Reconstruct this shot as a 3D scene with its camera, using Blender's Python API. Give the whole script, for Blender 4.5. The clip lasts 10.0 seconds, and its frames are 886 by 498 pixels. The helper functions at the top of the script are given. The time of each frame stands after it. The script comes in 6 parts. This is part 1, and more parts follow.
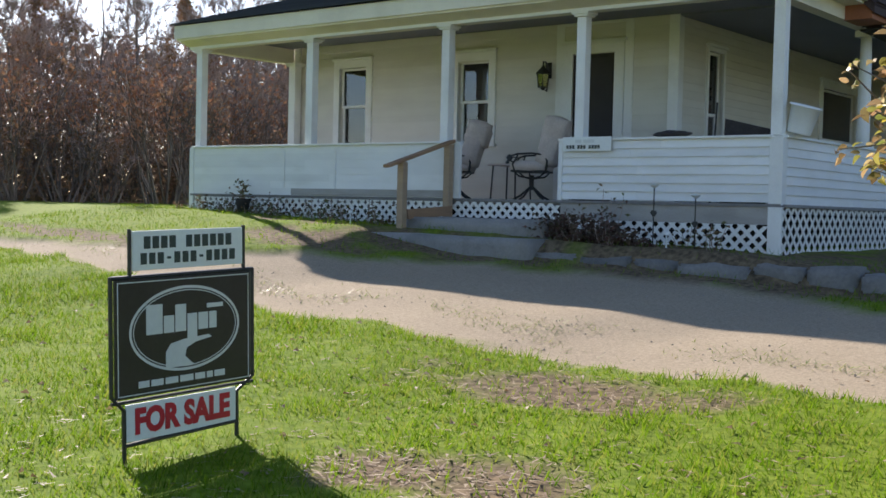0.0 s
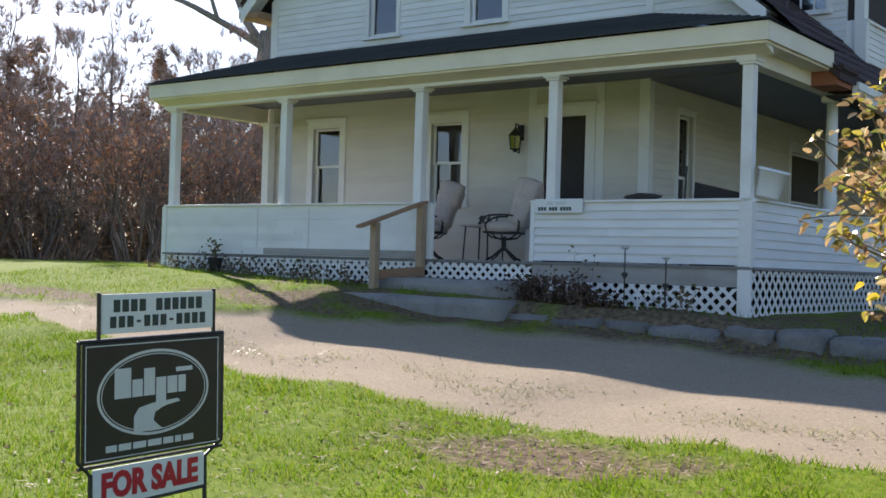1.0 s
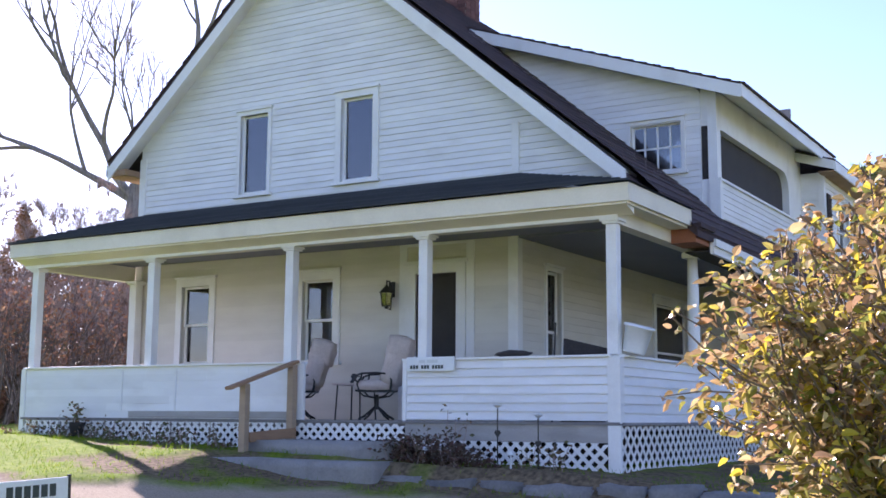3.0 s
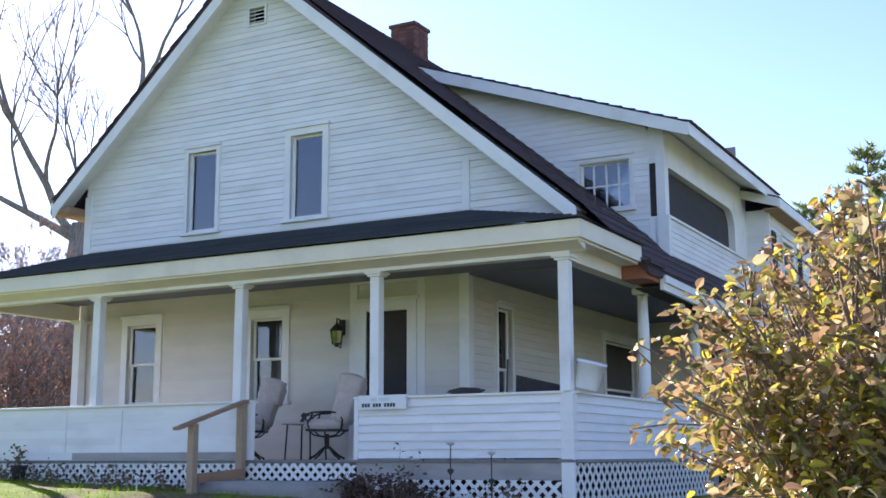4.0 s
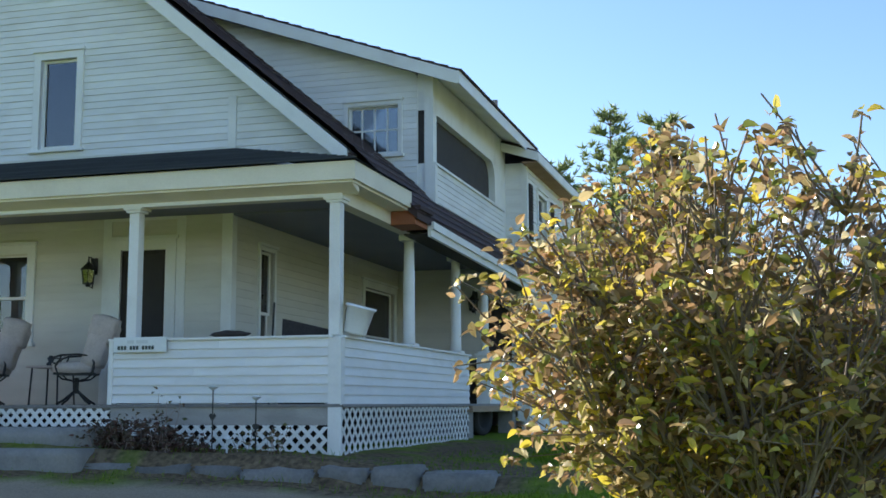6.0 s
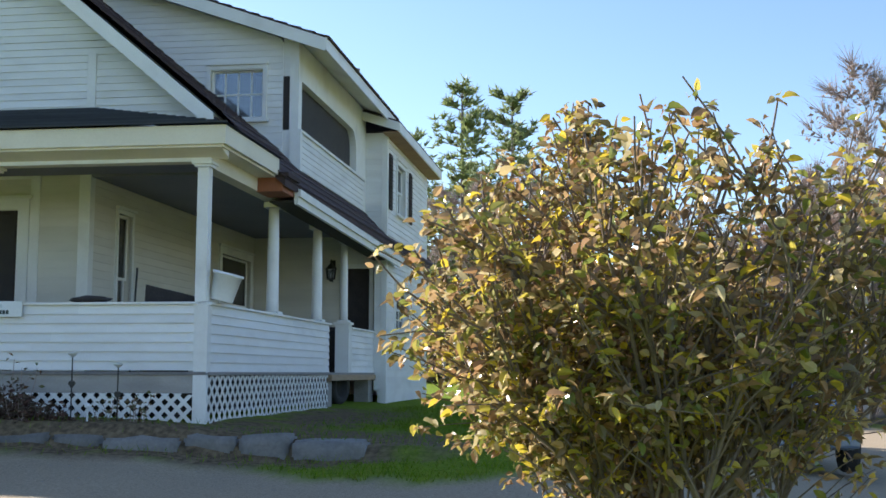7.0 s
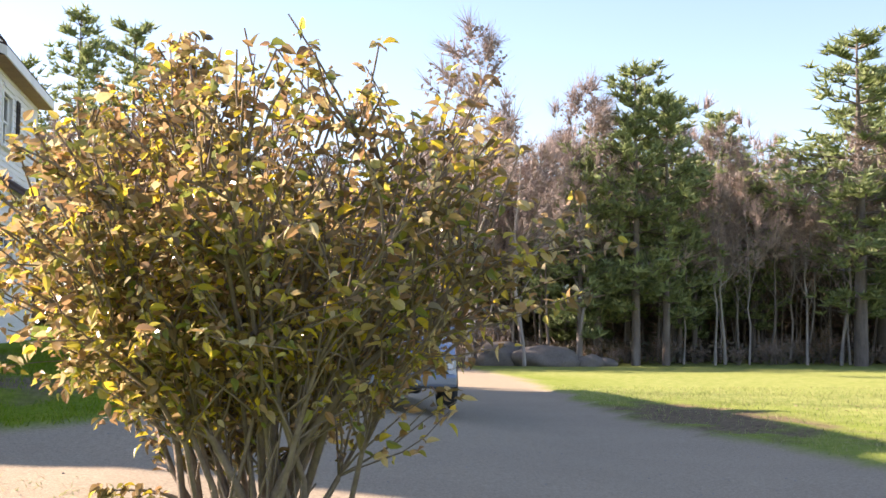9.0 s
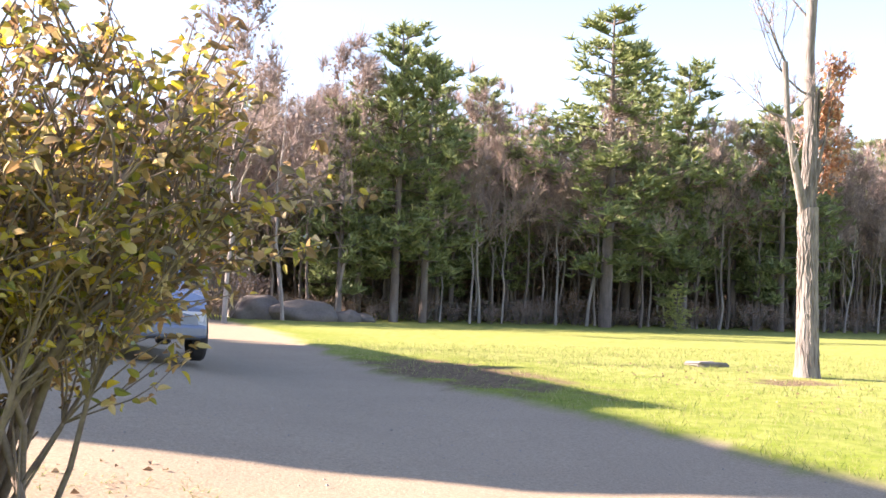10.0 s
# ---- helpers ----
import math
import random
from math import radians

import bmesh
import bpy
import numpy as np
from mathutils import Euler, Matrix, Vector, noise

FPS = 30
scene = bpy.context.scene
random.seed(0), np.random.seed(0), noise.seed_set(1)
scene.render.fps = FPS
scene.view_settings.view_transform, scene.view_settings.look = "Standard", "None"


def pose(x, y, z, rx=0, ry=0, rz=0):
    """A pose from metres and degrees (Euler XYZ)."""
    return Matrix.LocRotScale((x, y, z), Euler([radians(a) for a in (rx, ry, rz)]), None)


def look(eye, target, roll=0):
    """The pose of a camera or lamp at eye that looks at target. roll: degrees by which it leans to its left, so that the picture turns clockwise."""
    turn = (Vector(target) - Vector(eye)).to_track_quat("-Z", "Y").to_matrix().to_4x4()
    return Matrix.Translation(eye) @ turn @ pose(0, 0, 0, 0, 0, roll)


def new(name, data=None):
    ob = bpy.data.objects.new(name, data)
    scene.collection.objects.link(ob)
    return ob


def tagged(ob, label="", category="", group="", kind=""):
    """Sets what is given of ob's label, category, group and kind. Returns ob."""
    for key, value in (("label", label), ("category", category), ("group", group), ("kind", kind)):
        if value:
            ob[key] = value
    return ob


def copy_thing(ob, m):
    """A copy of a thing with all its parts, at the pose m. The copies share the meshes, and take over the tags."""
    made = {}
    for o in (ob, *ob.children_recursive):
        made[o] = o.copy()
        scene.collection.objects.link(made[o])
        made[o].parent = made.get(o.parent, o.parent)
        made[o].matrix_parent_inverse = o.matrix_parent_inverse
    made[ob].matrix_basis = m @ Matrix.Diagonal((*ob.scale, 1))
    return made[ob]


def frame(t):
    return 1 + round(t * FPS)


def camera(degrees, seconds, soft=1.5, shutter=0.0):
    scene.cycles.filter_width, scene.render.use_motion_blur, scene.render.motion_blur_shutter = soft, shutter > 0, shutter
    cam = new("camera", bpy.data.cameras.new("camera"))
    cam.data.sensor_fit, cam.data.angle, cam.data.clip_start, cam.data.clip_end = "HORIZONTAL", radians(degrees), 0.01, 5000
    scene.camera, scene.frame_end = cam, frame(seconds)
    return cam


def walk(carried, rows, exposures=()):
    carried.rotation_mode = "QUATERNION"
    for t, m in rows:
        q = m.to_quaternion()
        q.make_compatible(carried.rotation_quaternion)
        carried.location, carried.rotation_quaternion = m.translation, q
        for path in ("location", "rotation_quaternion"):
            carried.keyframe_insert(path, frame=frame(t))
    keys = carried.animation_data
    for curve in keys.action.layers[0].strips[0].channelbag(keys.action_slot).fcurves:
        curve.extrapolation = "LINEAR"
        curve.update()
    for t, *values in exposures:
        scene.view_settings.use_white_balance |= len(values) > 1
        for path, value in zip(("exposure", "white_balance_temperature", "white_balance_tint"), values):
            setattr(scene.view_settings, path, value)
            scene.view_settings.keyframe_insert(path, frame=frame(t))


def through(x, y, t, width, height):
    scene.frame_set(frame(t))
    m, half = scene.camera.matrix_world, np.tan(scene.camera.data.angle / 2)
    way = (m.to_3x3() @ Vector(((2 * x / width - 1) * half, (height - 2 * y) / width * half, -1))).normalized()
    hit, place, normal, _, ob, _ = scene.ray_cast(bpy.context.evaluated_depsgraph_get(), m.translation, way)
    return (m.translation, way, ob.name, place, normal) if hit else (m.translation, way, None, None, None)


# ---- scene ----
cam = camera(41.3, 10.0, soft=1.6)
EXPOSURES = [(0.0, 1.2, 6350, 17), (0.5, 1.3, 6350, 18), (1.0, 1.26, 6300, 19), (1.5, 1.3, 6300, 20), (2.0, 1.47, 6200, 22), (2.5, 1.8, 6050, 30), (3.2, 1.85, 5950, 37), (4.5, 1.72, 5850, 22), (5.5, 1.55, 6050, 12), (6.0, 1.45, 5970, 11), (7.5, 1.55, 6480, 17), (8.5, 1.8, 7050, 22), (9.0, 2.02, 7250, 26), (10.0, 2.38, 7250, 31)]
PATH = [
    (0, (0.329, 1.689, 0.505), (-0.913, 3.255, 0.434), 1.4),
    (0.5, (0.348, 1.685, 0.538), (-0.888, 3.257, 0.533), 1.1),
    (1, (0.359, 1.672, 0.539), (-0.85, 3.265, 0.568), 1.7),
    (1.5, (0.37, 1.667, 0.543), (-0.808, 3.282, 0.565), 1.3),
    (2, (0.377, 1.674, 0.582), (-0.756, 3.321, 0.64), 1.9),
    (2.5, (0.353, 1.69, 0.629), (-0.717, 3.369, 0.81), 1.5),
    (3, (0.372, 1.703, 0.682), (-0.653, 3.397, 0.965), 0.4),
    (4.5, (0.222, 1.707, 0.648), (-0.685, 3.454, 1.0), -0.1),
    (5, (0.179, 1.69, 0.63), (-0.682, 3.469, 0.936), -0.4),
    (5.5, (0.034, 1.762, 0.612), (-0.683, 3.6, 0.945), -0.2),
    (6, (-0.132, 1.848, 0.624), (-0.676, 3.754, 0.886), -0.2),
    (7.5, (-0.513, 1.718, 0.628), (-0.687, 3.701, 0.821), 0.6),
    (8, (-0.471, 1.751, 0.609), (-0.511, 3.745, 0.764), 1.1),
    (8.5, (-0.411, 1.767, 0.607), (-0.251, 3.756, 0.745), 0.8),
    (9, (-0.352, 1.772, 0.598), (-0.003, 3.738, 0.718), 0.6),
    (9.5, (-0.299, 1.784, 0.589), (0.269, 3.7, 0.673), 0.5),
    (10, (-0.25, 1.748, 0.575), (0.485, 3.607, 0.63), 2.3),
]
walk(cam, [(t, look(eye, target, roll)) for t, eye, target, roll in PATH], exposures=EXPOSURES)

# ---- sky and sun: the sun stands low behind the house's far corner ----
SUN_EL, SUN_AZ = radians(26.8), (-0.897, 0.44)
to_sun = Vector((SUN_AZ[0] * math.cos(SUN_EL), SUN_AZ[1] * math.cos(SUN_EL), math.sin(SUN_EL))).normalized()
world = bpy.data.worlds.new("sky")
scene.world = world
world.use_nodes = True
wn = world.node_tree
sky = wn.nodes.new("ShaderNodeTexSky")
sky.sky_type, sky.sun_disc = "NISHITA", False
sky.sun_elevation, sky.sun_rotation = SUN_EL, math.atan2(to_sun.x, to_sun.y)
sky.air_density, sky.dust_density, sky.ozone_density = 1.0, 0.45, 3.0
wn.nodes["Background"].inputs["Strength"].default_value = 0.085
wn.links.new(sky.outputs[0], wn.nodes["Background"].inputs["Color"])
lamp_data = bpy.data.lights.new("sun", "SUN")
lamp_data.energy, lamp_data.angle, lamp_data.color = 4.6, radians(0.6), (1.0, 0.93, 0.82)
sun = new("sun", lamp_data)
sun.matrix_world = look((-40, 30, 40), Vector((-40, 30, 40)) - to_sun)


# ---- materials ----
def material(name, a, b, scale=4.0, rough=0.7, bump=0.0, fine=40.0, stretch=(1, 1, 1), metal=0.0, per_piece=0.0, island=False, stain=None, stain_scale=0.6, stain_amount=0.5):
    """Two tones mixed by noise at two scales, fine relief, an optional stain and a shift from piece to piece."""
    m = bpy.data.materials.new(name)
    m.use_nodes = True
    n, l = m.node_tree.nodes, m.node_tree.links
    bsdf = n["Principled BSDF"]
    geo = n.new("ShaderNodeNewGeometry")
    mp = n.new("ShaderNodeMapping")
    mp.inputs["Scale"].default_value = stretch
    l.new(geo.outputs["Position"], mp.inputs["Vector"])

    def noise_at(s, detail=4.0):
        t = n.new("ShaderNodeTexNoise")
        t.inputs["Scale"].default_value, t.inputs["Detail"].default_value = s, detail
        l.new(mp.outputs[0], t.inputs["Vector"])
        return t.outputs["Fac"]

    def mixed(fac, c1, c2):
        x = n.new("ShaderNodeMix")
        x.data_type = "RGBA"
        for socket, v in ((x.inputs[0], fac), (x.inputs[6], c1), (x.inputs[7], c2)):
            if isinstance(v, bpy.types.NodeSocket):
                l.new(v, socket)
            else:
                socket.default_value = v if isinstance(v, float) else (*v, 1)
        return x.outputs[2]

    def ramp(fac, lo, hi):
        r = n.new("ShaderNodeMapRange")
        r.inputs[1].default_value, r.inputs[2].default_value = lo, hi
        l.new(fac, r.inputs[0])
        return r.outputs[0]

    big, small = noise_at(scale), noise_at(fine, 6.0)
    add = n.new("ShaderNodeMath")
    add.operation = "ADD"
    l.new(ramp(big, 0.35, 0.65), add.inputs[0])
    l.new(ramp(small, 0.3, 0.7), add.inputs[1])
    half = n.new("ShaderNodeMath")
    half.operation = "MULTIPLY"
    half.inputs[1].default_value = 0.5
    l.new(add.outputs[0], half.inputs[0])
    colour = mixed(half.outputs[0], a, b)
    if stain:
        st = n.new("ShaderNodeMath")
        st.operation = "MULTIPLY"
        st.inputs[1].default_value = stain_amount
        l.new(ramp(noise_at(stain_scale, 8.0), 0.52, 0.75), st.inputs[0])
        colour = mixed(st.outputs[0], colour, stain)
    if per_piece:
        if island:
            rnd = geo.outputs["Random Per Island"]
        else:
            rnd = n.new("ShaderNodeObjectInfo").outputs["Random"]
        hsv = n.new("ShaderNodeHueSaturation")
        r = n.new("ShaderNodeMapRange")
        r.inputs[3].default_value, r.inputs[4].default_value = 1 - per_piece, 1 + per_piece
        l.new(rnd, r.inputs[0])
        l.new(r.outputs[0], hsv.inputs["Value"])
        l.new(colour, hsv.inputs["Color"])
        colour = hsv.outputs[0]
    l.new(colour, bsdf.inputs["Base Color"])
    bsdf.inputs["Roughness"].default_value, bsdf.inputs["Metallic"].default_value = rough, metal
    if bump:
        bp = n.new("ShaderNodeBump")
        bp.inputs["Strength"].default_value, bp.inputs["Distance"].default_value = bump, 0.02
        l.new(small, bp.inputs["Height"])
        l.new(bp.outputs[0], bsdf.inputs["Normal"])
    return m


def leaf_material(name, colours, rough=0.5, through=0.35, steps=False, gloss=0.5):
    """Leaf tones picked leaf by leaf, with light passing through."""
    m = bpy.data.materials.new(name)
    m.use_nodes = True
    n, l = m.node_tree.nodes, m.node_tree.links
    bsdf = n["Principled BSDF"]
    geo = n.new("ShaderNodeNewGeometry")
    cr = n.new("ShaderNodeValToRGB")
    cr.color_ramp.interpolation = "CONSTANT" if steps else "LINEAR"
    e = cr.color_ramp.elements
    last = len(colours) - 1
    e[0].position, e[0].color = 0.0, (*colours[0], 1)
    e[1].position, e[1].color = 1.0, (*colours[last], 1)
    for k in range(1, last):
        item = e.new(k / (last + 1 if steps else last))
        item.color = (*colours[k], 1)
    if steps:
        e[len(e) - 1].position = last / (last + 1)
    l.new(geo.outputs["Random Per Island"], cr.inputs[0])
    l.new(cr.outputs[0], bsdf.inputs["Base Color"])
    bsdf.inputs["Roughness"].default_value, bsdf.inputs["Specular IOR Level"].default_value = rough, gloss
    tr = n.new("ShaderNodeBsdfTranslucent")
    l.new(cr.outputs[0], tr.inputs["Color"])
    mx = n.new("ShaderNodeMixShader")
    mx.inputs[0].default_value = through
    l.new(bsdf.outputs[0], mx.inputs[1])
    l.new(tr.outputs[0], mx.inputs[2])
    l.new(mx.outputs[0], n["Material Output"].inputs["Surface"])
    return m


WHITE = material("white paint on boards", (0.80, 0.80, 0.78), (0.70, 0.70, 0.68), 1.5, 0.55, 0.15, 60, (1, 1, 3), per_piece=0.05, stain=(0.50, 0.48, 0.43), stain_scale=1.3, stain_amount=0.35)
TRIM = material("white trim paint", (0.80, 0.80, 0.77), (0.72, 0.71, 0.68), 2.5, 0.5, 0.1, 50, stain=(0.45, 0.42, 0.37), stain_scale=2.0, stain_amount=0.3)
CREAM = material("cream wall paint", (0.68, 0.65, 0.575), (0.60, 0.57, 0.50), 1.5, 0.6, 0.12, 60, (1, 1, 3), per_piece=0.04, stain=(0.5, 0.46, 0.4), stain_scale=1.0, stain_amount=0.3)
FASCIA = material("yellowed fascia paint", (0.77, 0.715, 0.57), (0.69, 0.63, 0.49), 2.0, 0.55, 0.1, 40, stain=(0.45, 0.40, 0.32), stain_scale=1.5, stain_amount=0.35)
CEILING = material("grey porch ceiling paint", (0.22, 0.22, 0.25), (0.16, 0.16, 0.19), 1.0, 0.7, 0.1, 30)
SHINGLE = material("dark roof shingles", (0.055, 0.06, 0.065), (0.03, 0.034, 0.038), 1.5, 0.9, 0.5, 60, per_piece=0.25)
SHINGLE_RED = material("brown-red roof shingles", (0.075, 0.045, 0.045), (0.04, 0.028, 0.03), 1.5, 0.9, 0.5, 60, per_piece=0.25)
BARE = material("bare brown wood", (0.34, 0.21, 0.12), (0.24, 0.14, 0.08), 3.0, 0.75, 0.3, 60, (1, 1, 6))
RAW = material("weathered lumber", (0.42, 0.31, 0.20), (0.32, 0.23, 0.15), 3.0, 0.8, 0.3, 60, (1, 1, 6))
REDWOOD = material("red-brown unpainted board", (0.36, 0.13, 0.06), (0.26, 0.09, 0.045), 3.0, 0.7, 0.3, 50)
FLOORWOOD = material("grey porch floor boards", (0.25, 0.24, 0.23), (0.17, 0.16, 0.16), 2.0, 0.7, 0.2, 40, (6, 1, 1), per_piece=0.15)
BRICK = material("chimney brick", (0.20, 0.085, 0.065), (0.13, 0.058, 0.048), 3.0, 0.85, 0.4, 50, per_piece=0.3)
MORTAR = material("mortar", (0.36, 0.32, 0.29), (0.28, 0.25, 0.23), 5.0, 0.95, 0.3, 80)
DIRTYBOARD = material("dirty unpainted skirt board", (0.42, 0.40, 0.37), (0.30, 0.285, 0.265), 2.0, 0.8, 0.2, 40, (1, 1, 3), stain=(0.16, 0.15, 0.13), stain_scale=1.5)
GRIT = material("pale grit", (0.34, 0.30, 0.25), (0.22, 0.19, 0.16), 5.0, 0.9, 0.3, 50)
STONE = material("grey fieldstone", (0.223, 0.211, 0.192), (0.136, 0.130, 0.118), 3.0, 0.85, 0.6, 25, per_piece=0.2, stain=(0.087, 0.081, 0.062), stain_scale=4)
CONCRETE = material("worn step concrete", (0.306, 0.289, 0.264), (0.221, 0.212, 0.196), 2.5, 0.9, 0.5, 35, stain=(0.128, 0.119, 0.102), stain_scale=2.5)
IRON = material("black iron", (0.022, 0.022, 0.022), (0.04, 0.038, 0.035), 20, 0.45, 0.1, 80, metal=0.3)
BLACK = material("black sign paint", (0.024, 0.021, 0.021), (0.034, 0.03, 0.03), 6, 0.35, 0.03, 40)
SIGNWHITE = material("white sign board", (0.74, 0.76, 0.74), (0.66, 0.68, 0.67), 4, 0.45, 0.03, 40)
SIGNGREY = material("pale sign print", (0.62, 0.64, 0.62), (0.54, 0.56, 0.55), 4, 0.45, 0.03, 40)
SIGNRED = material("red sign print", (0.50, 0.018, 0.035), (0.42, 0.014, 0.03), 8, 0.45, 0.03, 40)
SIGNINK = material("dark green-black ink", (0.03, 0.045, 0.042), (0.04, 0.055, 0.05), 8, 0.5, 0.03, 40)
FABRIC = material("pale quilted cushion fabric", (0.62, 0.525, 0.465), (0.47, 0.39, 0.34), 9, 0.95, 0.5, 45)
PLASTIC = material("white plastic tub", (0.78, 0.80, 0.80), (0.70, 0.72, 0.73), 3, 0.4, 0.03, 30)
# near-black; also the tone of the painted shade behind the lattice
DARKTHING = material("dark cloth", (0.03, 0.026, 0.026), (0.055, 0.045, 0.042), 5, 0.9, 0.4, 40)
# indoor dimness is put into this tone, for room walls and floors alike
ROOM = material("room plaster with dimness in its tone", (0.16, 0.14, 0.12), (0.11, 0.10, 0.09), 1.0, 0.9, 0.1, 30)
# also the shade-darkened tone of the balcony's inner walls
CURTAIN = material("pale curtain cloth and balcony shade", (0.42, 0.36, 0.33), (0.32, 0.27, 0.25), 6, 0.95, 0.3, 50, (1, 1, 0.2))
BARK = material("grey furrowed bark", (0.30, 0.28, 0.255), (0.085, 0.075, 0.065), 6, 0.95, 1.0, 16, (2.2, 2.2, 0.4), stain=(0.34, 0.33, 0.30), stain_scale=2.0)
BARKDARK = material("dark woodland bark", (0.208, 0.168, 0.144), (0.096, 0.080, 0.067), 3, 0.95, 0.5, 20, (2, 2, 0.5), stain=(0.448, 0.416, 0.376), stain_scale=0.8, stain_amount=0.6)
PALEBARK = material("pale birch-like bark", (0.42, 0.38, 0.34), (0.22, 0.19, 0.17), 2, 0.9, 0.4, 20, (2, 2, 0.6))
TWIG = material("brown-grey twigs", (0.46, 0.36, 0.315), (0.29, 0.225, 0.195), 0.6, 0.95, 0.0, 8)
STEM = material("shrub stem bark", (0.24, 0.185, 0.145), (0.12, 0.09, 0.07), 12, 0.9, 0.4, 60)
YOUNGNEEDLE = leaf_material("young yellow-green needles", [(0.24, 0.30, 0.07), (0.36, 0.40, 0.12), (0.46, 0.44, 0.17)], 0.6, 0.4)
NEEDLE = leaf_material("pine needles", [(0.13, 0.175, 0.07), (0.21, 0.265, 0.105), (0.32, 0.37, 0.15), (0.15, 0.19, 0.085)], 0.6, 0.35)
LILAC_TONES = [(0.265, 0.184, 0.086), (0.353, 0.304, 0.077), (0.151, 0.101, 0.052), (0.512, 0.396, 0.189), (0.371, 0.221, 0.112), (0.194, 0.221, 0.052), (0.601, 0.46, 0.052), (0.265, 0.175, 0.086), (0.583, 0.488, 0.275), (0.3, 0.285, 0.069), (0.442, 0.295, 0.146), (0.512, 0.424, 0.077), (0.177, 0.139, 0.06)]
LILAC = leaf_material("lilac autumn leaves", LILAC_TONES, 0.26, 0.42, True)
RUST = leaf_material("rusty dry leaves", [(0.336, 0.156, 0.084), (0.432, 0.240, 0.132), (0.288, 0.120, 0.066), (0.504, 0.324, 0.192)], 0.6, 0.3)
BROWNLEAF = leaf_material("brown woodland leaves", [(0.195, 0.111, 0.065), (0.273, 0.150, 0.078), (0.156, 0.117, 0.058), (0.338, 0.195, 0.104)], 0.7, 0.3)
PINKTWIG = leaf_material("fine pale twigs and buds", [(0.30, 0.24, 0.21), (0.24, 0.185, 0.16), (0.36, 0.29, 0.26)], 0.8, 0.2)
MASS = leaf_material("dense woodland undergrowth", [(0.126, 0.103, 0.081), (0.207, 0.161, 0.126), (0.275, 0.196, 0.138), (0.138, 0.150, 0.081), (0.173, 0.126, 0.103)], 0.85, 0.12)
MASSBROWN = leaf_material("brown woodland mass", [(0.203, 0.152, 0.111), (0.304, 0.203, 0.143), (0.386, 0.223, 0.132), (0.181, 0.152, 0.102), (0.243, 0.173, 0.143)], 0.85, 0.2)
BOULDER = material("dull brown-grey boulder", (0.20, 0.175, 0.15), (0.12, 0.105, 0.09), 2.0, 0.9, 0.6, 12)
WEED = leaf_material("weedy garden leaves", [(0.10, 0.13, 0.05), (0.16, 0.14, 0.06), (0.18, 0.09, 0.05), (0.12, 0.12, 0.05)], 0.6, 0.25)
SHRUBRED = leaf_material("dull red shrub leaves", [(0.108, 0.050, 0.041), (0.081, 0.063, 0.036), (0.135, 0.063, 0.045), (0.090, 0.081, 0.045)], 0.6, 0.25)
GRASSBLADE = leaf_material("grass blades", [(0.06, 0.14, 0.004), (0.12, 0.22, 0.006), (0.18, 0.28, 0.012), (0.09, 0.17, 0.005), (0.27, 0.28, 0.05), (0.14, 0.24, 0.008)], 0.5, 0.5, False, 0.2)
FIELDBLADE = leaf_material("yellowing field grass", [(0.15, 0.22, 0.045), (0.26, 0.31, 0.085), (0.38, 0.36, 0.15), (0.18, 0.25, 0.06), (0.44, 0.40, 0.20)], 0.5, 0.45)
STRAW = leaf_material("dry grass and fallen leaves", [(0.30, 0.23, 0.12), (0.22, 0.13, 0.07), (0.40, 0.32, 0.19), (0.16, 0.09, 0.05)], 0.7, 0.2)
CARPAINT = material("blue-grey car paint", (0.21, 0.25, 0.32), (0.18, 0.22, 0.28), 2, 0.25, 0.0, 30, metal=0.4)
RUBBER = material("tyre rubber", (0.02, 0.02, 0.02), (0.03, 0.03, 0.03), 8, 0.85, 0.2, 60)
CHROME = material("bright metal", (0.6, 0.6, 0.6), (0.5, 0.5, 0.5), 8, 0.25, 0.0, 60, metal=1.0)
LENS = material("lamp lens plastic", (0.7, 0.7, 0.7), (0.62, 0.62, 0.62), 8, 0.15, 0.0, 60)
REDLENS = material("red lamp lens", (0.45, 0.03, 0.03), (0.38, 0.02, 0.02), 8, 0.2, 0.0, 60)


def glass_material(name, tint, rough=0.02, clear=0.75):
    m = bpy.data.materials.new(name)
    m.use_nodes = True
    n, l = m.node_tree.nodes, m.node_tree.links
    gl, tr, mx, fr = n.new("ShaderNodeBsdfGlossy"), n.new("ShaderNodeBsdfTransparent"), n.new("ShaderNodeMixShader"), n.new("ShaderNodeFresnel")
    fr.inputs["IOR"].default_value = 2.5
    gl.inputs["Roughness"].default_value = rough
    tr.inputs["Color"].default_value = (*tint, 1)
    ns = n.new("ShaderNodeTexNoise")
    ns.inputs["Scale"].default_value = 2.5
    bp = n.new("ShaderNodeBump")
    bp.inputs["Strength"].default_value, bp.inputs["Distance"].default_value = 0.05, 0.01
    l.new(ns.outputs["Fac"], bp.inputs["Height"])
    l.new(bp.outputs[0], gl.inputs["Normal"])
    l.new(fr.outputs[0], mx.inputs[0])
    l.new(tr.outputs[0], mx.inputs[1])
    l.new(gl.outputs[0], mx.inputs[2])
    l.new(mx.outputs[0], n["Material Output"].inputs["Surface"])
    return m


GLASS = glass_material("window glass", (0.75, 0.78, 0.8))
SCREEN = material("dark insect screen", (0.05, 0.045, 0.04), (0.035, 0.03, 0.03), 3, 0.8, 0.2, 200)


